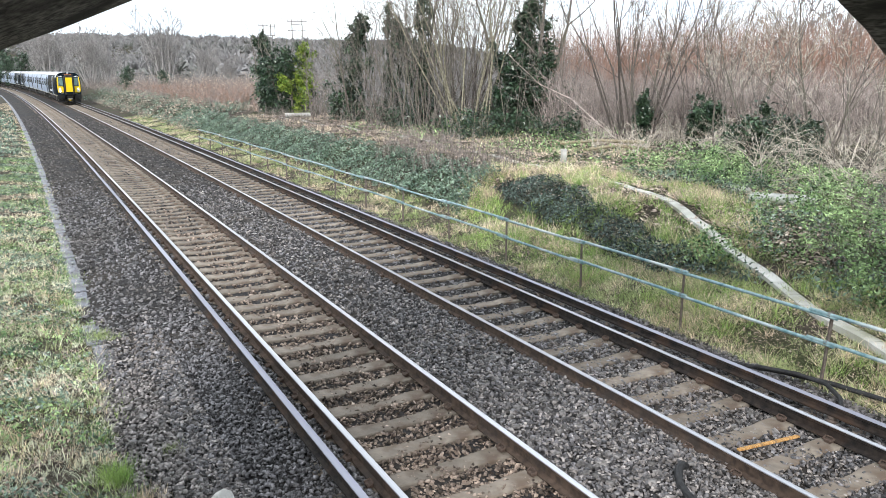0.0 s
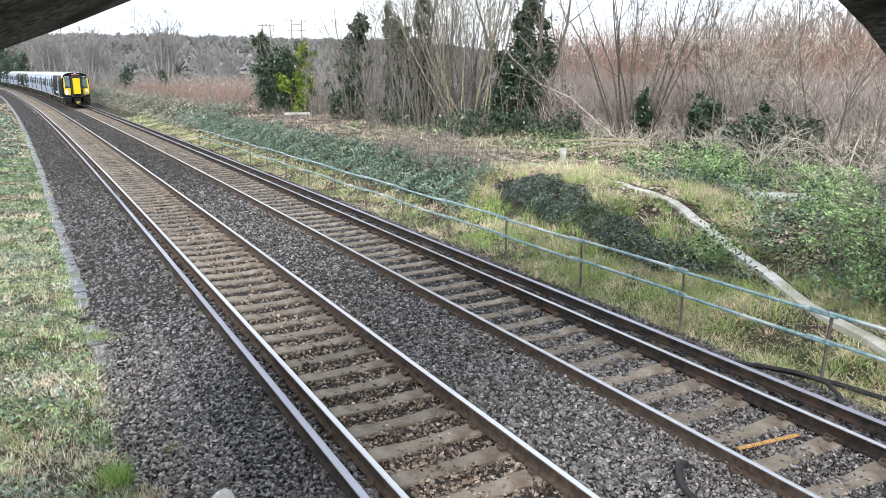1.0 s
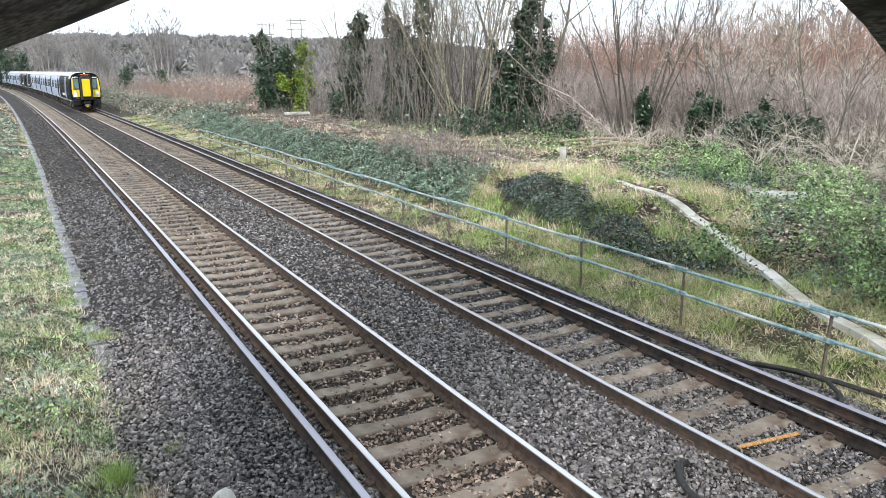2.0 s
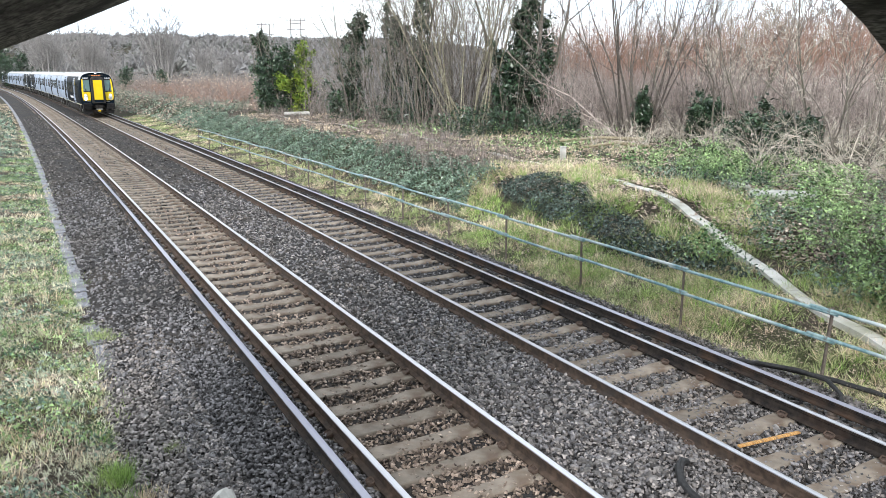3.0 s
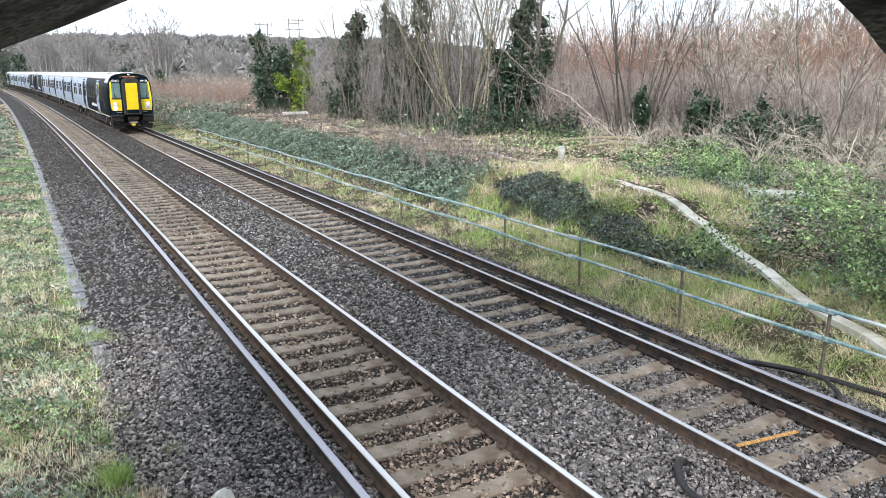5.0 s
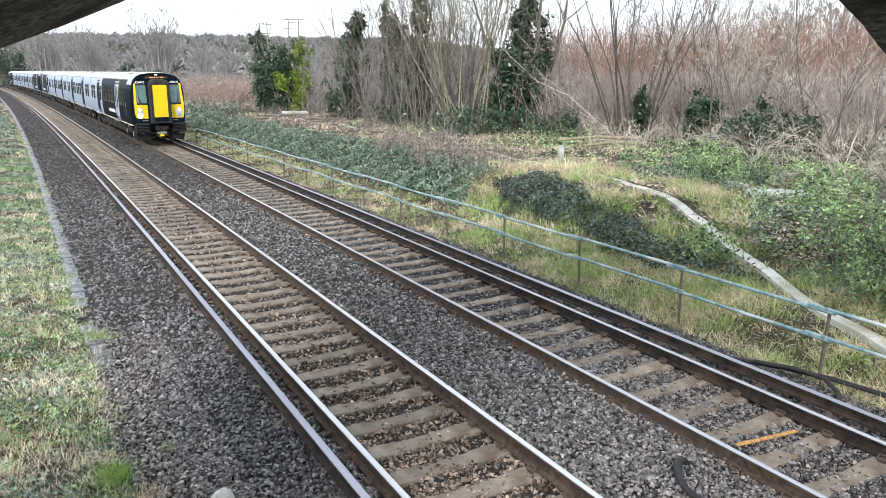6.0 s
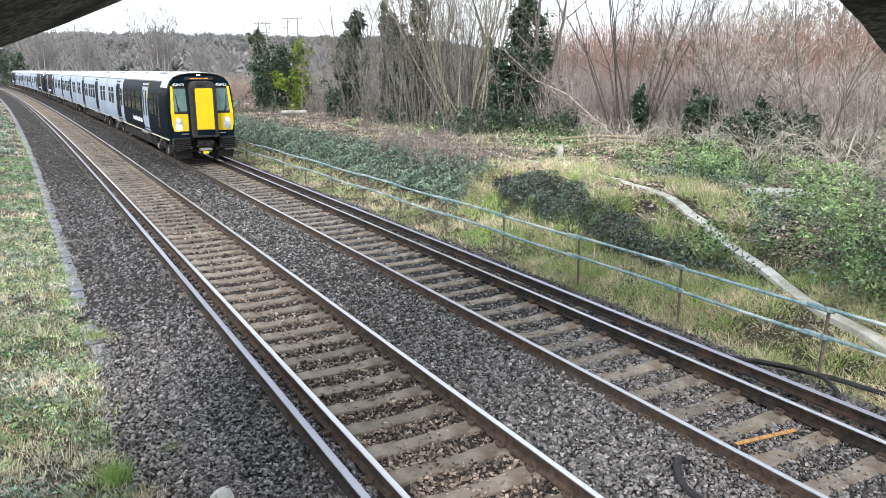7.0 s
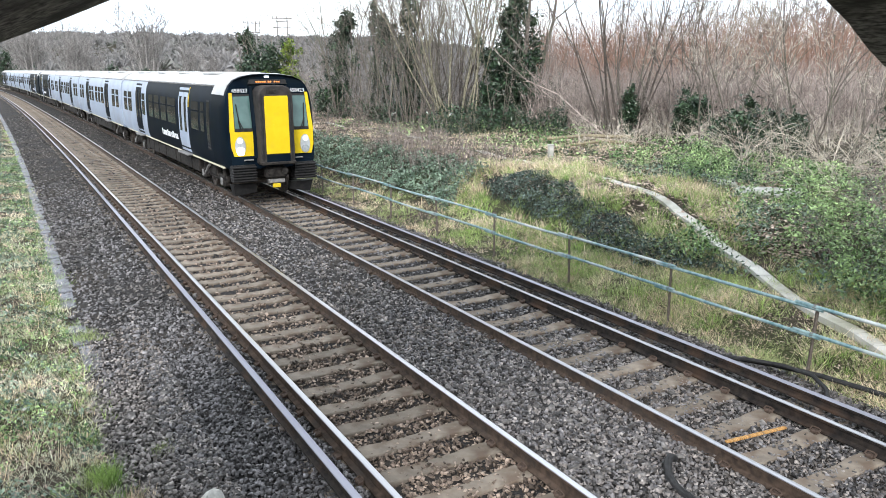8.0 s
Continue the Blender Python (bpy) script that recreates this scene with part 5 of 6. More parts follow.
# scrub along the line towards the bend
x, y = fan(rng, 1500, 3.2, 19.5, 56, 150)
u = x - cx(y)
keep = u > 9.0
x, y, u = x[keep], y[keep], u[keep]
stuff("scrub", thicket(rng, x, y, 6, 1.3 + 0.025 * u + 0.6 * waves(x, y, 0.25), 0.45, 0.022, 0.06, 2), "twig", "brown winter scrub beside the line", "scrub")
x, y = fan(rng, 500, 5, 15, 58, 105)
u = x - cx(y)
keep = u > 9.8
stuff("scrub_red", thicket(rng, x[keep], y[keep], 6, 1.5 + 0.6 * waves(x[keep], y[keep], 0.3), 0.45, 0.022, 0.08, 3), "withy", "reddish-brown dead scrub beside the line", "scrub")
x, y = fan(rng, 600, 3.2, 19.5, 60, 140)
u = x - cx(y)
keep = u > 9.5
stuff("scrub_pale", thicket(rng, x[keep], y[keep], 5, 1.5 + 0.6 * waves(x[keep], y[keep], 0.3), 0.4, 0.022, 0.08, 2), "withy_pale", "pale dead stems among the scrub", "scrub")
x, y = fan(rng, 600, 1.0, 30, 120, 260)
u = x - cx(np.minimum(y, 280))
keep = u > 12
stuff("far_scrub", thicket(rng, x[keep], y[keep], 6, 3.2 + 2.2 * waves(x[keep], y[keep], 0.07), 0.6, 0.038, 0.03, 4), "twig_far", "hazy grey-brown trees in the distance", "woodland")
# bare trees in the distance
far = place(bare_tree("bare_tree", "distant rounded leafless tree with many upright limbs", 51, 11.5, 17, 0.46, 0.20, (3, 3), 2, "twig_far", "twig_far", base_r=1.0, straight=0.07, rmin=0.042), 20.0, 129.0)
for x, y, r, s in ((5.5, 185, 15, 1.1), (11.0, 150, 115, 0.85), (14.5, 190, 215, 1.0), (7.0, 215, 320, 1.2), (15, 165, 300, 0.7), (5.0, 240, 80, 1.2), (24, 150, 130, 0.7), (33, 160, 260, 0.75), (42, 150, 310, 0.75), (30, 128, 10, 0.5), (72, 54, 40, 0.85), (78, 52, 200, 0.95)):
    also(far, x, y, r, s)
dark = place(bare_tree("evergreen_tree", "dark ivy-covered tree at the bend", 52, 12.0, 3, 0.3, 0.2, (2, 1), 2, "bark", base_r=0.5, group="ivy-clad trees"), -5.5, 236)
ivy_on(dark, 53, [(0, 0, 3, 3, 3, 3), (0, 0, 6.5, 2.6, 2.6, 3), (1.5, 0, 9, 2, 2, 2)], 100, size=0.3)
also(dark, 1.0, 225, 90, 0.8)
also(dark, 5.5, 205, 300, 0.5)
also(dark, -2.0, 212, 140, 0.75)
also(dark, 74.5, 53.5, 60, 0.5)
also(dark, -12, 225, 190, 0.95)
also(dark, 12.0, 108, 20, 0.33, "low evergreen bush among brown scrub")
also(dark, 17.5, 112, 200, 0.28, "low evergreen bush among brown scrub")


def far_wood():
    """Rounded leafless crowns, each a fan of fine limbs, massed into wooded hills."""
    g = np.random.default_rng(77)
    n, k = 6800, 24
    x, y = fan(g, n, -8, 36, 180, 900)
    u = x - cx(np.minimum(y, 280))
    keep = ((u > 25) | (y > 330)) & (waves(x, y, 0.035, 0.7) + 0.35 * g.normal(size=n) > -0.6)
    x, y = x[keep], y[keep]
    m = len(x)
    r = g.uniform(1.6, 4.2, m) * (1 + 0.3 * waves(x, y, 0.03))
    c = np.repeat(on_ground(x, y) + np.stack([0 * x, 0 * x, r * 0.55], 1), k, 0)
    r = np.repeat(r, k)
    d = g.normal(size=(m * k, 3))
    d[:, 2] = np.abs(d[:, 2]) * 1.1 - 0.25
    d /= np.linalg.norm(d, axis=1)[:, None]
    side = np.cross(d, g.normal(size=(m * k, 3)))
    side /= np.linalg.norm(side, axis=1)[:, None]
    w = (r * g.uniform(0.04, 0.13, m * k))[:, None]
    a, e = c + d * (r * 0.15)[:, None], c + d * (r * g.uniform(0.7, 1.15, m * k))[:, None]
    v = np.stack([a - side * w * 0.6, a + side * w * 0.6, e + side * w, e - side * w], 1)
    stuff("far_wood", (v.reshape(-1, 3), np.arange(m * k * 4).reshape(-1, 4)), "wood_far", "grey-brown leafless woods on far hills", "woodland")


far_wood()


def utility_poles():
    for x, y, hgt in ((31.6, 112.0, 10.6), (32.7, 112.0, 10.6), (35.6, 111.0, 11.3), (37.0, 110.6, 11.3)):
        z = ground_s(x, y)
        p = thing("utility_pole", "tall wooden power pole with cross-arms", "utility pole", "utility poles")
        part("pole", Geo().tube((0, 0, 0), (0, 0, hgt - z), 0.11, 0.08, 8), "pole_wood", p)
        for k in range(2):
            part("cross_arm", Geo().box((0, 0, hgt - z - 0.35 - 1.3 * k), (1.5 - 0.3 * k, 0.12, 0.12)), "pole_wood", p)
        for k in (-0.6, 0, 0.6):
            part("insulator", Geo().tube((k, 0, hgt - z - 0.3), (k, 0, hgt - z - 0.02), 0.05, n=6), "pole_wood", p)
        p.matrix_basis = Matrix.Translation((x, y, z)) @ Matrix.Rotation(radians(-20), 4, "Z")
    beam = part("tie_beam", Geo().box((36.3, 110.8, 10.5), (1.5, 0.1, 0.12)), "pole_wood", None)
    tagged(beam, "timber beam tying two power poles", "beam")


utility_poles()


# ---- ground cover ----
def scatter(g, n, u0, u1, y0, y1, power=1.0):
    y = y0 + (y1 - y0) * g.uniform(0, 1, n) ** power
    u = g.uniform(u0, u1, n)
    return along(u, y)


def grass(name, g, n, u0, u1, y0, y1, hmin, hmax, w, material, label, power=1.6, patch=0.0, ps=0.9, seed=0.0, lean=0.8, mask=None, dz=-0.01, per=14, fade=(900, 901)):
    """Grass in small clumps whose blades lean outwards."""
    m = n // per
    x, y = scatter(g, m, u0, u1, y0, y1, power)
    keep = waves(x, y, ps, seed) + 0.5 * waves(x, y, ps * 3.1, seed + 1) + g.normal(0, 0.25, m) > patch
    if mask is not None:
        keep &= mask(x, y)
    keep &= g.uniform(0, 1, m) > smoothstep(fade[0], fade[1], y)
    x, y = x[keep], y[keep]
    size = g.uniform(0.6, 1.5, len(x))
    x, y, size = np.repeat(x, per), np.repeat(y, per), np.repeat(size, per)
    k = len(x)
    off = g.normal(0, 0.035, (k, 2)) * size[:, None] * (1 + np.maximum(y - 14, 0) * 0.03)[:, None]
    h = g.uniform(hmin, hmax, k) * size
    v, f = blade_arrays(g, on_ground(x + off[:, 0], y + off[:, 1], dz), h, w * (1 + np.maximum(y - 12, 0) * 0.035) * g.uniform(0.6, 1.4, k), 0.25)
    out = off / 0.05 * (h * lean * 0.6)[:, None]
    v = v.reshape(k, 4, 3)
    v[:, 2:4, :2] += out[:, None]
    v[:, 2:4, 2] -= (np.hypot(out[:, 0], out[:, 1]) * 0.35)[:, None]
    return stuff(name, (v.reshape(-1, 3), f), material, label, "grass")


def near_path(x, y, d=0.17):
    px = np.array([q.x for q in path_points(0.4)])
    py = np.array([q.y for q in path_points(0.4)])
    out = np.zeros(len(x), bool)
    for a, b in zip(px, py):
        out |= (x - a) ** 2 + (y - b) ** 2 < d * d
    return out


def off_path(x, y):
    return ~near_path(x, y)


g = np.random.default_rng(21)
# verge on the near side
grass("verge_grass", g, 42000, -4.6, -2.82, 5.5, 26, 0.04, 0.12, 0.009, "pale_grass", "short pale frosted-looking winter grass of the verge", 1.15, -0.15, ps=2.1, lean=1.0, fade=(13, 26))
grass("verge_grass", g, 26000, -4.6, -2.86, 5.5, 26, 0.04, 0.13, 0.009, "grass", "green winter grass of the verge", 1.15, 0.1, ps=2.4, seed=2.5, lean=1.0, fade=(13, 26))
grass("verge_grass", g, 50000, -7.5, -2.84, 8, 110, 0.05, 0.14, 0.010, "straw", "pale dry winter grass of the verge", 1.9, -0.35, ps=1.6)
grass("verge_grass", g, 26000, -6.0, -2.88, 8, 60, 0.05, 0.15, 0.010, "pale_grass", "grey-green winter grass of the verge", 1.8, 0.1, ps=1.8, seed=2.0)
grass("verge_grass", g, 9000, -4.8, -2.78, 5.5, 30, 0.10, 0.26, 0.008, "straw", "dry pale tufts in the verge", 1.4, 0.25, ps=2.6, seed=3.0)
grass("verge_grass", g, 9000, -3.1, -2.62, 6.0, 60, 0.05, 0.16, 0.009, "bright_grass", "fresh grass creeping over the trough lids", 1.6, 0.1, ps=1.9, seed=3.6)


def weeds(n, u0, u1, y0, y1, lift, size, material, ps, seed, patch, label, flat=0.55):
    x, y = scatter(g, n, u0, u1, y0, y1, 1.5)
    keep = waves(x, y, ps, seed) + 0.5 * waves(x, y, ps * 2.7, seed + 1) > patch
    x, y = x[keep], y[keep]
    stuff("verge_weeds", leaf_arrays(g, on_ground(x, y, 0.03) + np.stack([0 * x, 0 * x, lift * g.uniform(0, 1, len(x))], 1), size * (1 + np.maximum(y - 14, 0) * 0.02), flat), material, label, "weeds")


weeds(26000, -4.7, -2.9, 5.3, 40, 0.09, 0.026, "bramble", 1.7, 4.0, 0.0, "low creeping green weeds in the verge")
weeds(20000, -4.7, -2.9, 5.3, 40, 0.07, 0.030, "ivy_bank", 1.5, 1.0, 0.0, "blue-green ivy creeping through the verge")
weeds(9000, -4.7, -2.86, 5.3, 30, 0.04, 0.028, "dead_leaf", 2.0, 7.0, 0.2, "dead leaves caught in the verge", 0.7)
weeds(4000, -5.6, -3.3, 40, 80, 0.4, 0.05, "ivy_bank", 0.9, 2.0, 0.15, "grey-green bramble scrub on the verge", 0.3)
# strip under and beside the tube fence
grass("fence_grass", g, 64000, 5.5, 8.6, 3.5, 14, 0.05, 0.16, 0.009, "grass", "rough green grass under the tube fence", 1.0, -0.35, ps=1.9, mask=off_path, lean=1.2, fade=(10, 14))
grass("fence_grass", g, 56000, 5.55, 8.6, 3.5, 14, 0.07, 0.20, 0.009, "straw", "dry pale grass under the tube fence", 1.0, 0.0, ps=1.7, seed=5.5, mask=off_path, lean=1.3, fade=(10, 14))
grass("fence_grass", g, 56000, 5.45, 7.4, 9.0, 75, 0.05, 0.17, 0.010, "grass", "rough green grass under the tube fence", 1.6, -0.25, ps=1.4, mask=off_path)
grass("fence_grass", g, 40000, 5.5, 7.6, 9.0, 75, 0.07, 0.22, 0.010, "straw", "dry pale grass under the tube fence", 1.6, 0.2, ps=1.2, seed=5.0, mask=off_path)
grass("fence_grass", g, 30000, 5.9, 8.8, 3.0, 16, 0.08, 0.24, 0.010, "bright_grass", "fresh green grass beside the path", 1.0, 0.05, ps=1.6, seed=6.0, mask=off_path)
x, y = scatter(g, 16000, 5.4, 7.4, 3.5, 40, 1.5)
stuff("fence_litter", leaf_arrays(g, on_ground(x, y, 0.02) + g.normal(0, 0.012, (len(x), 3)), 0.024, 0.7), "dead_leaf", "dead leaves and trampled stalks under the fence", "leaf litter")


def ivy_long(x, y):
    u = x - cx(y)
    edge = 0.35 * waves(x, y, 0.9, 3.0)
    return (y > 18.6 + edge * 3) & (u > 7.15 + edge * 0.5) & (u < 8.8 + edge) & off_path(x, y)


def ivy_low(x, y):
    u = x - cx(y)
    edge = 0.3 * waves(x, y, 1.3, 5.0)
    lo = np.interp(y, [8, 10, 12, 14, 16, 18], [7.1, 7.15, 7.3, 7.6, 7.9, 8.1])
    hi = np.interp(y, [8, 9.8, 11.6, 13.8, 15.6, 17.2, 18], [7.2, 7.6, 8.15, 8.5, 8.95, 9.0, 8.6])
    return (y > 8.6) & (y < 18.0) & (u > lo + edge) & (u < hi + edge) & off_path(x, y)


def hummock(x, y):
    return ~(near_path(x, y, 0.30) & (y < 16.0)) & ~ivy_low(x, y) & ((x - 12.3) ** 2 / 5.2 + (y - 14.8) ** 2 / 26 < 1)


grass("hummock_grass", g, 52000, 6.6, 11.5, 7.5, 21, 0.14, 0.36, 0.010, "straw", "long dry grass on the hummock", 1.0, 0.05, ps=1.3, seed=7.0, lean=1.2, mask=hummock)
grass("hummock_grass", g, 44000, 6.6, 11.5, 7.5, 21, 0.10, 0.28, 0.010, "bright_grass", "green grass among dry tufts", 1.0, -0.1, ps=1.3, seed=8.0, lean=0.6, mask=hummock)
grass("bench_grass", g, 26000, 9.2, 17.0, 5.0, 34, 0.08, 0.24, 0.012, "grass", "patchy grass on the bench", 1.2, 0.15, seed=9.0, mask=off_path)
grass("bench_grass", g, 16000, 9.2, 16.0, 12.0, 50, 0.12, 0.34, 0.012, "straw", "dry grass and dead stalks on the bench", 1.2, 0.1, seed=10.0, mask=off_path)


def off_hummock(x, y):
    return off_path(x, y) & ((x - 14.8) ** 2 + (y - 11.2) ** 2 > 0.5) & ~near_path(x, y, 0.27) & ~((x - 12.3) ** 2 / 5.2 + (y - 14.8) ** 2 / 26 < 0.9)


def cover(name, n, u0, u1, y0, y1, lift, size, material, label, category, patch, ps, seed, power=1.2, mask=off_hummock, flat=0.45):
    x, y = scatter(g, n, u0, u1, y0, y1, power)
    keep = waves(x, y, ps, seed) + 0.4 * waves(x, y, ps * 3.3, seed) + g.normal(0, 0.15, n) > patch
    if mask is not None:
        keep &= mask(x, y)
    x, y = x[keep], y[keep]
    hgt = lift * (0.6 + 0.5 * (waves(x, y, 1.9, seed) + 1)) * g.uniform(0, 1, len(x)) ** 0.6
    return stuff(name, leaf_arrays(g, on_ground(x, y, 0.02) + np.stack([0 * x, 0 * x, hgt], 1), size, flat), material, label, category)


cover("ivy_bank", 70000, 6.8, 10.2, 16.5, 62, 0.30, 0.050, "ivy_bank", "bank covered in grey-green ivy", "ivy", -1.2, 0.8, 1.0, 1.3, ivy_long)
cover("ivy_patch", 46000, 6.6, 9.9, 8.0, 18.5, 0.16, 0.034, "ivy_low", "dark ivy on the lower bank", "ivy", -1.0, 0.8, 2.0, 1.0, ivy_low)
cover("bramble_cover", 90000, 7.4, 14.5, 4.0, 16.0, 0.5, 0.040, "bramble", "low green brambles and nettles on the bank", "brambles", 0.1, 1.7, 3.0, 1.0)
cover("bramble_cover", 30000, 7.4, 14.5, 4.0, 16.0, 0.25, 0.038, "ivy_bank", "darker bramble leaves below the fresh growth", "brambles", -0.3, 1.1, 8.0, 1.0)
cover("bramble_cover", 12000, 10.0, 19.0, 16.0, 34.0, 0.4, 0.06, "bramble", "low green brambles under the trees", "brambles", 0.25, 0.7, 4.0, 1.0)
cover("dark_undergrowth", 12000, 9.0, 18.0, 4.0, 20.0, 0.2, 0.05, "ivy", "dark ivy between the brambles", "ivy", 0.2, 0.8, 6.0, 1.0)
cover("leaf_litter", 52000, 8.4, 17.5, 8.0, 48.0, 0.04, 0.055, "dead_leaf", "brown fallen leaves on the bench", "leaf litter", -0.7, 0.6, 5.0, 1.2, off_path, 0.8)
cover("scrub_leaves", 8000, 6.4, 11.0, 52.0, 120.0, 0.6, 0.085, "ivy_bank", "ivy and bramble leaves along the far bank", "ivy", -0.25, 0.5, 6.0, 1.3, None)
cover("scrub_leaves", 9000, 6.4, 12.0, 52.0, 110.0, 0.5, 0.08, "dead_leaf", "withered leaves along the far bank", "leaf litter", -0.1, 0.7, 2.0, 1.2, None)
cover("seed_heads", 9000, 9.5, 24.0, 56.0, 120.0, 2.0, 0.075, "dead_leaf", "pale fluffy seed heads over the scrub", "seed heads", 0.05, 0.5, 9.0, 1.2, None, 0.1)
# dead stalks on the bench
n = 120
x, y = along(g.uniform(8.2, 10.2, n), g.uniform(18.5, 26.5, n))
stuff("dead_stalks", thicket(g, x, y, 5, g.uniform(0.6, 1.25, n), 0.3, 0.012, 0.03, 2), "twig", "dead brown stalks at the edge of the bench", "stalks")
n = 260
x, y = along(g.uniform(8.4, 12.0, n), g.uniform(26, 50, n))
stuff("dead_stalks", thicket(g, x, y, 4, g.uniform(0.4, 0.9, n), 0.3, 0.010, 0.03, 2), "twig", "dead brown stalks along the bench", "stalks")


# tufts of grass in the ballast
def tuft(x, y, n, h, r, material, label):
    gg = np.random.default_rng(int(x * 100) + int(y * 10) + 7)
    p = np.stack([x + gg.normal(0, r, n), y + gg.normal(0, r, n), np.full(n, -0.34)], 1)
    ob = new("grass_tuft", fast_mesh("grass_tuft", *blade_arrays(gg, p, gg.uniform(h * 0.5, h, n), np.full(n, 0.008), 0.55), material))
    tagged(ob, label, "grass tuft", "grass tufts")


tuft(0.42, 7.55, 300, 0.30, 0.075, "bright_grass", "thick bright green grass tuft at the ballast edge")
tuft(1.02, 7.9, 170, 0.16, 0.07, "grass", "small green tuft growing in the ballast")
tuft(0.66, 12.2, 200, 0.20, 0.09, "grass", "small green tuft growing in the ballast")
tuft(0.86, 12.0, 110, 0.14, 0.06, "grass", "small green tuft growing in the ballast")
tuft(0.62, 7.0, 160, 0.2, 0.1, "straw", "small dry tuft at the ballast edge")


# ---- ballast stones ----
def stones(name, seed, n, u0, u1, y0, y1, size, material, label, power=1.0, grow_far=0.0):
    gg = np.random.default_rng(seed)
    y = y0 + (y1 - y0) * gg.uniform(0, 1, n) ** power
    u = gg.uniform(u0, u1, n)
    keep = gg.uniform(0, 1, n) > (smoothstep(y1 * 0.55, y1, y) if y1 < 40 else 1 - smoothstep(12, 26, y))
    y, u = y[keep], u[keep]
    n = len(y)
    x, yy = along(u, y)
    z = bed_z(x, yy, u, y)
    s = size * gg.uniform(0.55, 1.35, n) * (1 + grow_far * np.maximum(y - 10, 0))
    c = np.array([[a, b, d] for d in (-1, 1) for b in (-1, 1) for a in (-1, 1)], float)
    v = c[None] * np.array([1.0, 0.72, 0.36]) * gg.uniform(0.45, 1.0, (n, 8, 3)) * (s / 2)[:, None, None]
    q = gg.normal(size=(n, 4))
    q[:, 1:3] *= 0.42
    q /= np.linalg.norm(q, axis=1)[:, None]
    w, i, j, k = q.T
    R = np.stack([1 - 2 * (j * j + k * k), 2 * (i * j - k * w), 2 * (i * k + j * w), 2 * (i * j + k * w), 1 - 2 * (i * i + k * k), 2 * (j * k - i * w), 2 * (i * k - j * w), 2 * (j * k + i * w), 1 - 2 * (i * i + j * j)], 1).reshape(-1, 3, 3)
    v = np.einsum("nij,nkj->nki", R, v) + np.stack([x, yy, z + gg.uniform(-0.018, 0.030, n)], 1)[:, None, :]
    f = np.array([[4, 5, 7, 6], [0, 1, 5, 4], [2, 6, 7, 3], [0, 4, 6, 2], [1, 3, 7, 5]])
    stuff(name, (v.reshape(-1, 3), (f[None] + (np.arange(n) * 8)[:, None, None]).reshape(-1, 4)), material, label, "ballast")


for seed, n, u0, u1, y0, y1, size, material, label in (
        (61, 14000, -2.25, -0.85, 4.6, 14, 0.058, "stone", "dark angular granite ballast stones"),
        (67, 13000, -2.95, -1.85, 4.6, 14, 0.055, "stone_dusty", "dusty pale ballast stones at the foot of the verge"),
        (62, 13000, -0.75, 0.75, 3.4, 13, 0.052, "stone_rust", "rust-tinted ballast stones between the rails"),
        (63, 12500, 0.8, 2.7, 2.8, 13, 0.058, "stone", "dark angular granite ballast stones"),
        (68, 11000, 0.8, 2.7, 2.8, 13, 0.054, "stone_dusty", "dusty ballast stones between the tracks"),
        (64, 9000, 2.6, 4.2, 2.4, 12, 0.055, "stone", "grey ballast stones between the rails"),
        (69, 8000, 2.6, 4.2, 2.4, 12, 0.052, "stone_dusty", "dusty ballast stones between the rails"),
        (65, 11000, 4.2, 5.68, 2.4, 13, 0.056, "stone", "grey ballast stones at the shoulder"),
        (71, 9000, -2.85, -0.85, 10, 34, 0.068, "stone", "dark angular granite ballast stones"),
        (72, 4500, -0.75, 0.75, 9, 30, 0.065, "stone_rust", "rust-tinted ballast stones between the rails"),
        (73, 5500, 0.8, 2.7, 9, 34, 0.068, "stone", "dark angular granite ballast stones"),
        (74, 3500, 0.8, 2.7, 9, 30, 0.064, "stone_dusty", "dusty ballast stones between the tracks"),
        (75, 6000, 2.6, 4.2, 8, 32, 0.066, "stone", "grey ballast stones between the rails"),
        (76, 5500, 4.2, 5.68, 9, 34, 0.068, "stone", "grey ballast stones at the shoulder")):
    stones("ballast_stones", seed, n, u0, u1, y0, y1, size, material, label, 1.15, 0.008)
stones("far_ballast_stones", 66, 16000, -2.8, 5.2, 12, 75, 0.09, "stone_far", "ballast stones further along the line", 1.4, 0.0)


# ---- sleepers, clips ----
def sleeper_geo():
    prof = [(-1.25, 0.0), (-0.45, -0.005), (-0.25, -0.018), (0.25, -0.018), (0.45, -0.005), (1.25, 0.0)]
    g = Geo()
    rings = []
    for x, z in prof:
        w = 0.13 if abs(x) > 0.4 else 0.115
        rings.append([(x, -w - 0.02, z - 0.2), (x, w + 0.02, z - 0.2), (x, w, z - 0.012), (x, w - 0.012, z), (x, -w + 0.012, z), (x, -w, z - 0.012)])
    return g.loft(rings)


def clip_geo():
    g = Geo().box((0, 0, 0.02), (0.07, 0.09, 0.045), 0.012)
    return g.pipe([(0.03, -0.05, 0.03), (-0.03, -0.06, 0.05), (-0.035, 0.0, 0.055), (-0.02, 0.05, 0.05), (0.04, 0.055, 0.03)], 0.011, 5)


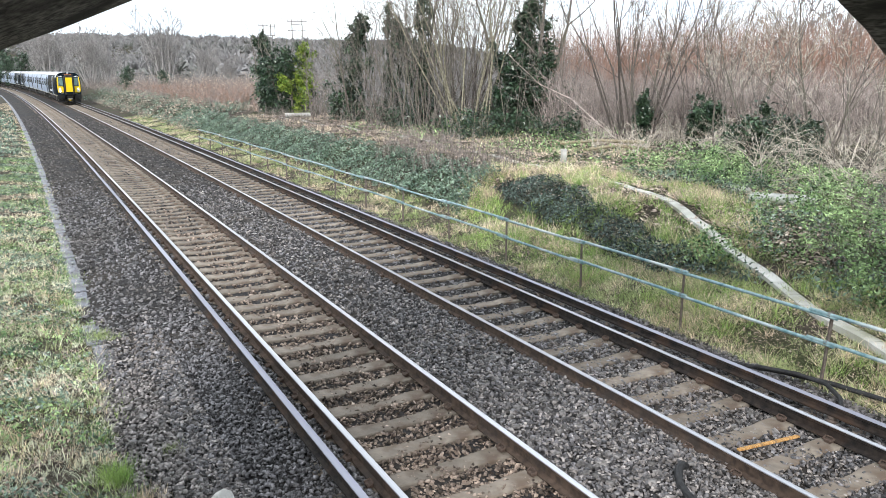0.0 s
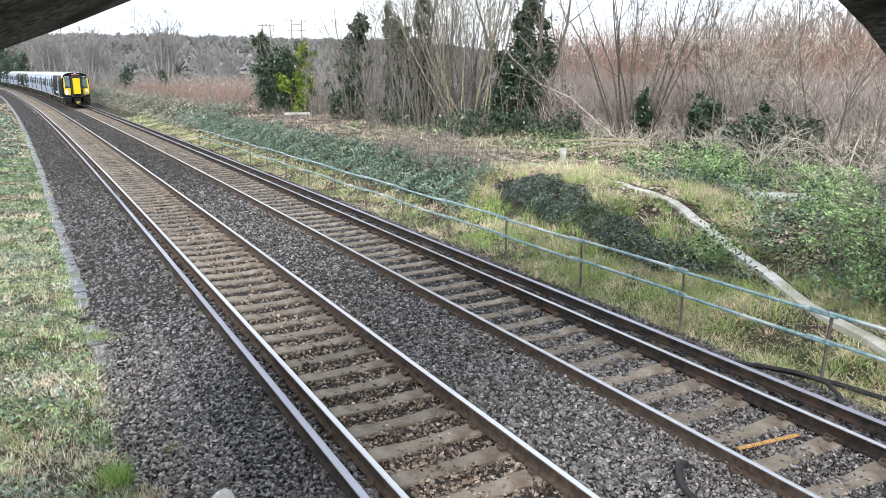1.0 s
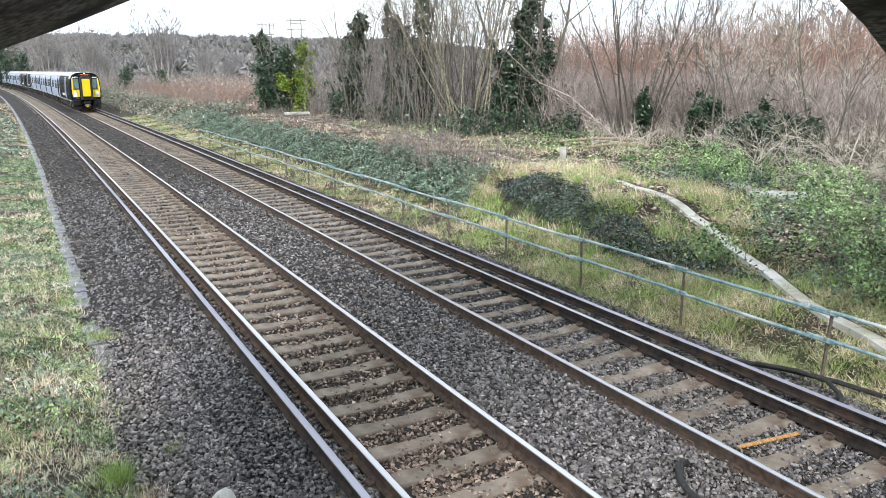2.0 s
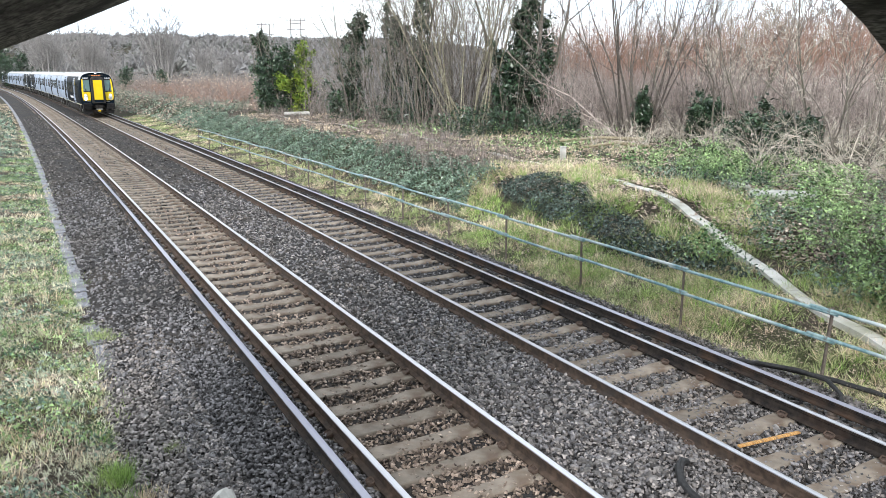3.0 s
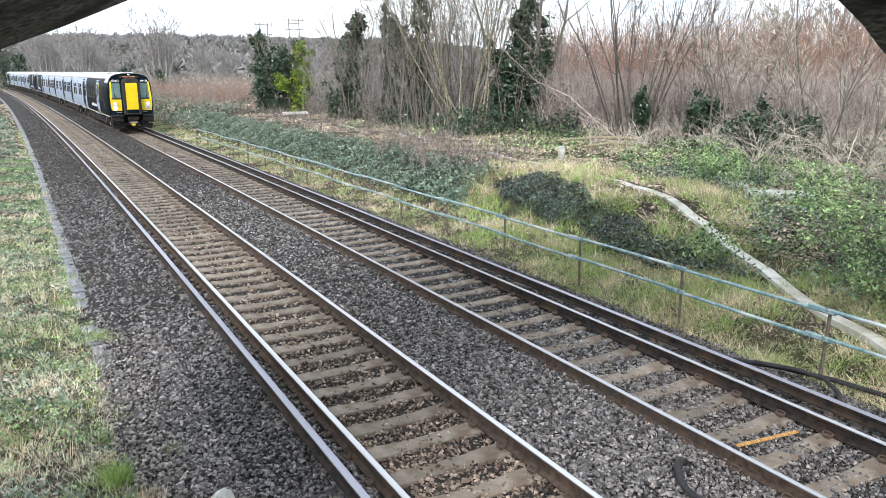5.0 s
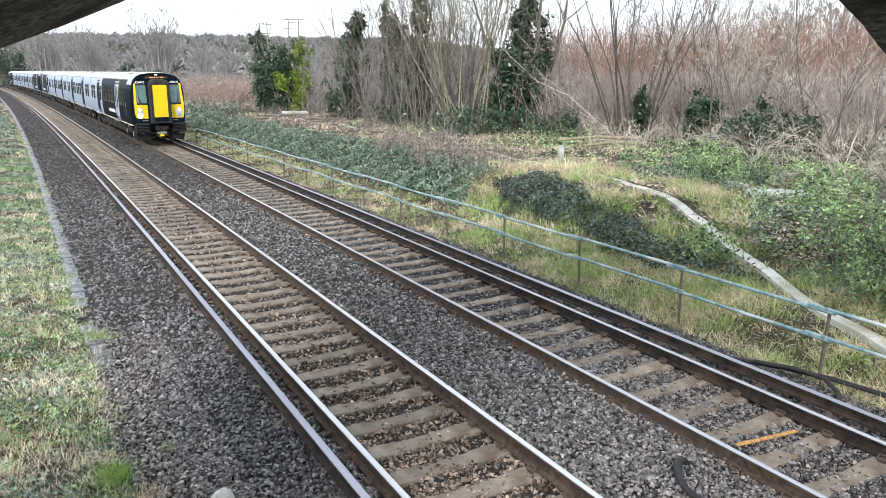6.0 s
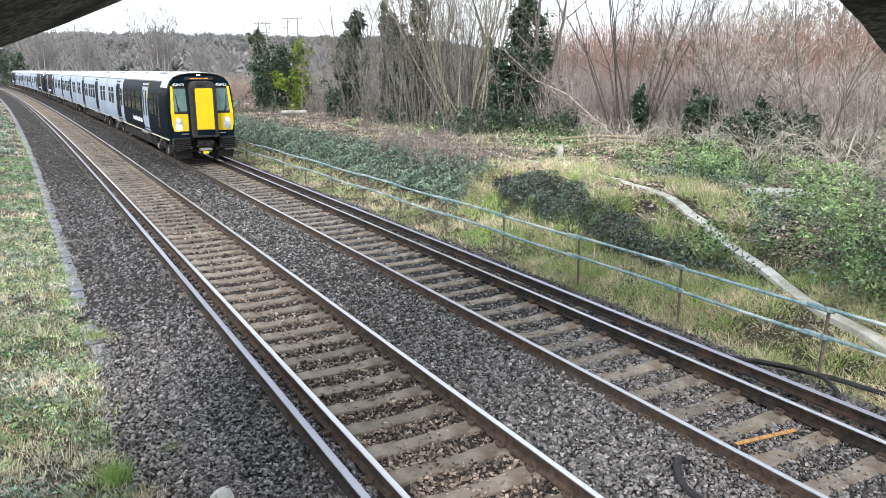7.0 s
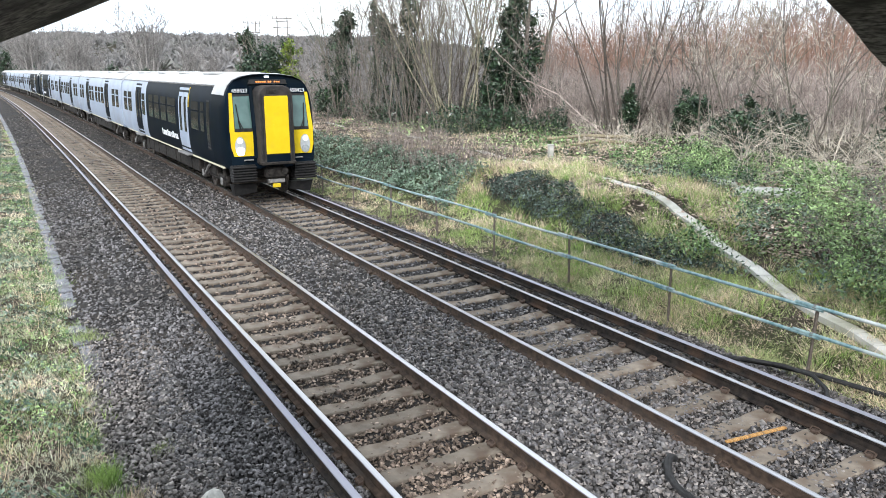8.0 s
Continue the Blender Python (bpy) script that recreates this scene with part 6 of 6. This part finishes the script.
def make_sleepers(track, u, z, y0, d, n_parts, n_all):
    me, cl = to_mesh("sleeper", sleeper_geo(), "sleeper"), to_mesh("rail_clip", clip_geo(), "clip")
    rest = Geo()
    for k in range(n_all):
        y = y0 + k * d
        m = Matrix.Translation(along_v(u, y, z - 0.165)) @ turn_at(y) @ Matrix.Rotation(0.012 * math.sin(k * 2.7), 4, "Z")
        if k < n_parts:
            ob = new("sleeper", me)
            ob.parent, ob.matrix_basis = track, m
            if 20 <= k < 62:
                for s, e in ((-1, -1), (-1, 1), (1, -1), (1, 1)):
                    c = new("rail_clip", cl)
                    c.parent, c.matrix_basis = ob, pose(s * 0.7525 + e * 0.1, 0, 0, 0, 0, 0 if e > 0 else 180)
        else:
            rest.box(m.translation - Vector((0, 0, 0.1)), (2.5, 0.25, 0.2), 0.0, m.to_3x3().to_4x4())
    ob = part("far_sleepers", rest, "sleeper", track)
    tagged(ob, kind="stuff")


make_sleepers(TRACK_A, 0.0, Z_A, 5.47 - 26 * 0.5692, 0.5692, 220, 448)
make_sleepers(TRACK_B, SIX, Z_B, 4.62 - 24 * 0.62, 0.62, 220, 416)


# single stones on top of the ballast nearest the bridge
def loose_stones():
    rr = random.Random(91)
    meshes = []
    for k in range(8):
        g = Geo().box((0, 0, 0), (0.085, 0.062, 0.036), 0.008)
        g.v = [(x * rr.uniform(0.75, 1.15), y * rr.uniform(0.75, 1.15), z * rr.uniform(0.75, 1.15)) for x, y, z in g.v]
        meshes.append(to_mesh("stone", g, "stone_single"))
    for k in range(300):
        u, y = rr.choice((rr.uniform(-2.8, -1.9), rr.uniform(0.95, 2.4), rr.uniform(0.95, 2.4), rr.uniform(2.8, 4.0))), rr.uniform(4.8, 9.5)
        x, yy = along(u, y)
        ob = new("stone", rr.choice(meshes))
        ob.parent = BED
        ob.matrix_basis = Matrix.Translation((float(x), float(yy), float(bed_z(x, yy, u, y)) + 0.028)) @ Euler((rr.gauss(0, 0.3), rr.gauss(0, 0.3), rr.uniform(0, 6.3))).to_matrix().to_4x4() @ Matrix.Scale(rr.uniform(0.7, 1.15), 4)


loose_stones()


# ---- what moves: the train along the second track ----
def motions():
    ys = np.linspace(-20, 320, 3401)
    px, py = along(SIX, ys)
    arc = np.concatenate([[0], np.cumsum(np.hypot(np.diff(px), np.diff(py)))])

    def at_arc(s):
        return Vector((float(np.interp(s, arc, px)), float(np.interp(s, arc, py)), Z_B))

    def nose_arc(t):
        # speed rises slightly as the train nears
        return float(np.interp(NOSE(t), ys, arc))
    for car, k in CARS:
        rows = []
        for i in range(17):
            t = i * 0.5
            mid = nose_arc(t) + (k + 0.5) * CAR
            a, b = at_arc(mid - 6.9), at_arc(mid + 6.9)
            d = a - b
            head = math.atan2(d.y, d.x) - math.pi / 2
            rows.append((t, Matrix.Translation((a + b) / 2) @ Matrix.Rotation(head, 4, "Z")))
        walk(car, rows)
    turn = 2 / FPS
    for ws, yw in WHEELSETS:
        base = ws.location.copy()
        rows, t = [], 0.0
        while t < 8.0 + turn:
            tt = min(t, 8.0)
            ang = (nose_arc(0) - nose_arc(tt)) / 0.42
            rows.append((tt, Matrix.Translation(base) @ Matrix.Rotation(-ang, 4, "X")))
            t += turn
        walk(ws, rows)


def NOSE(t):
    return 101.05 - 9.647573 * t + 0.006348 * t**2 - 0.0062969 * t**3 + 0.017 * max(0.0, t - 3.0) ** 2


motions()
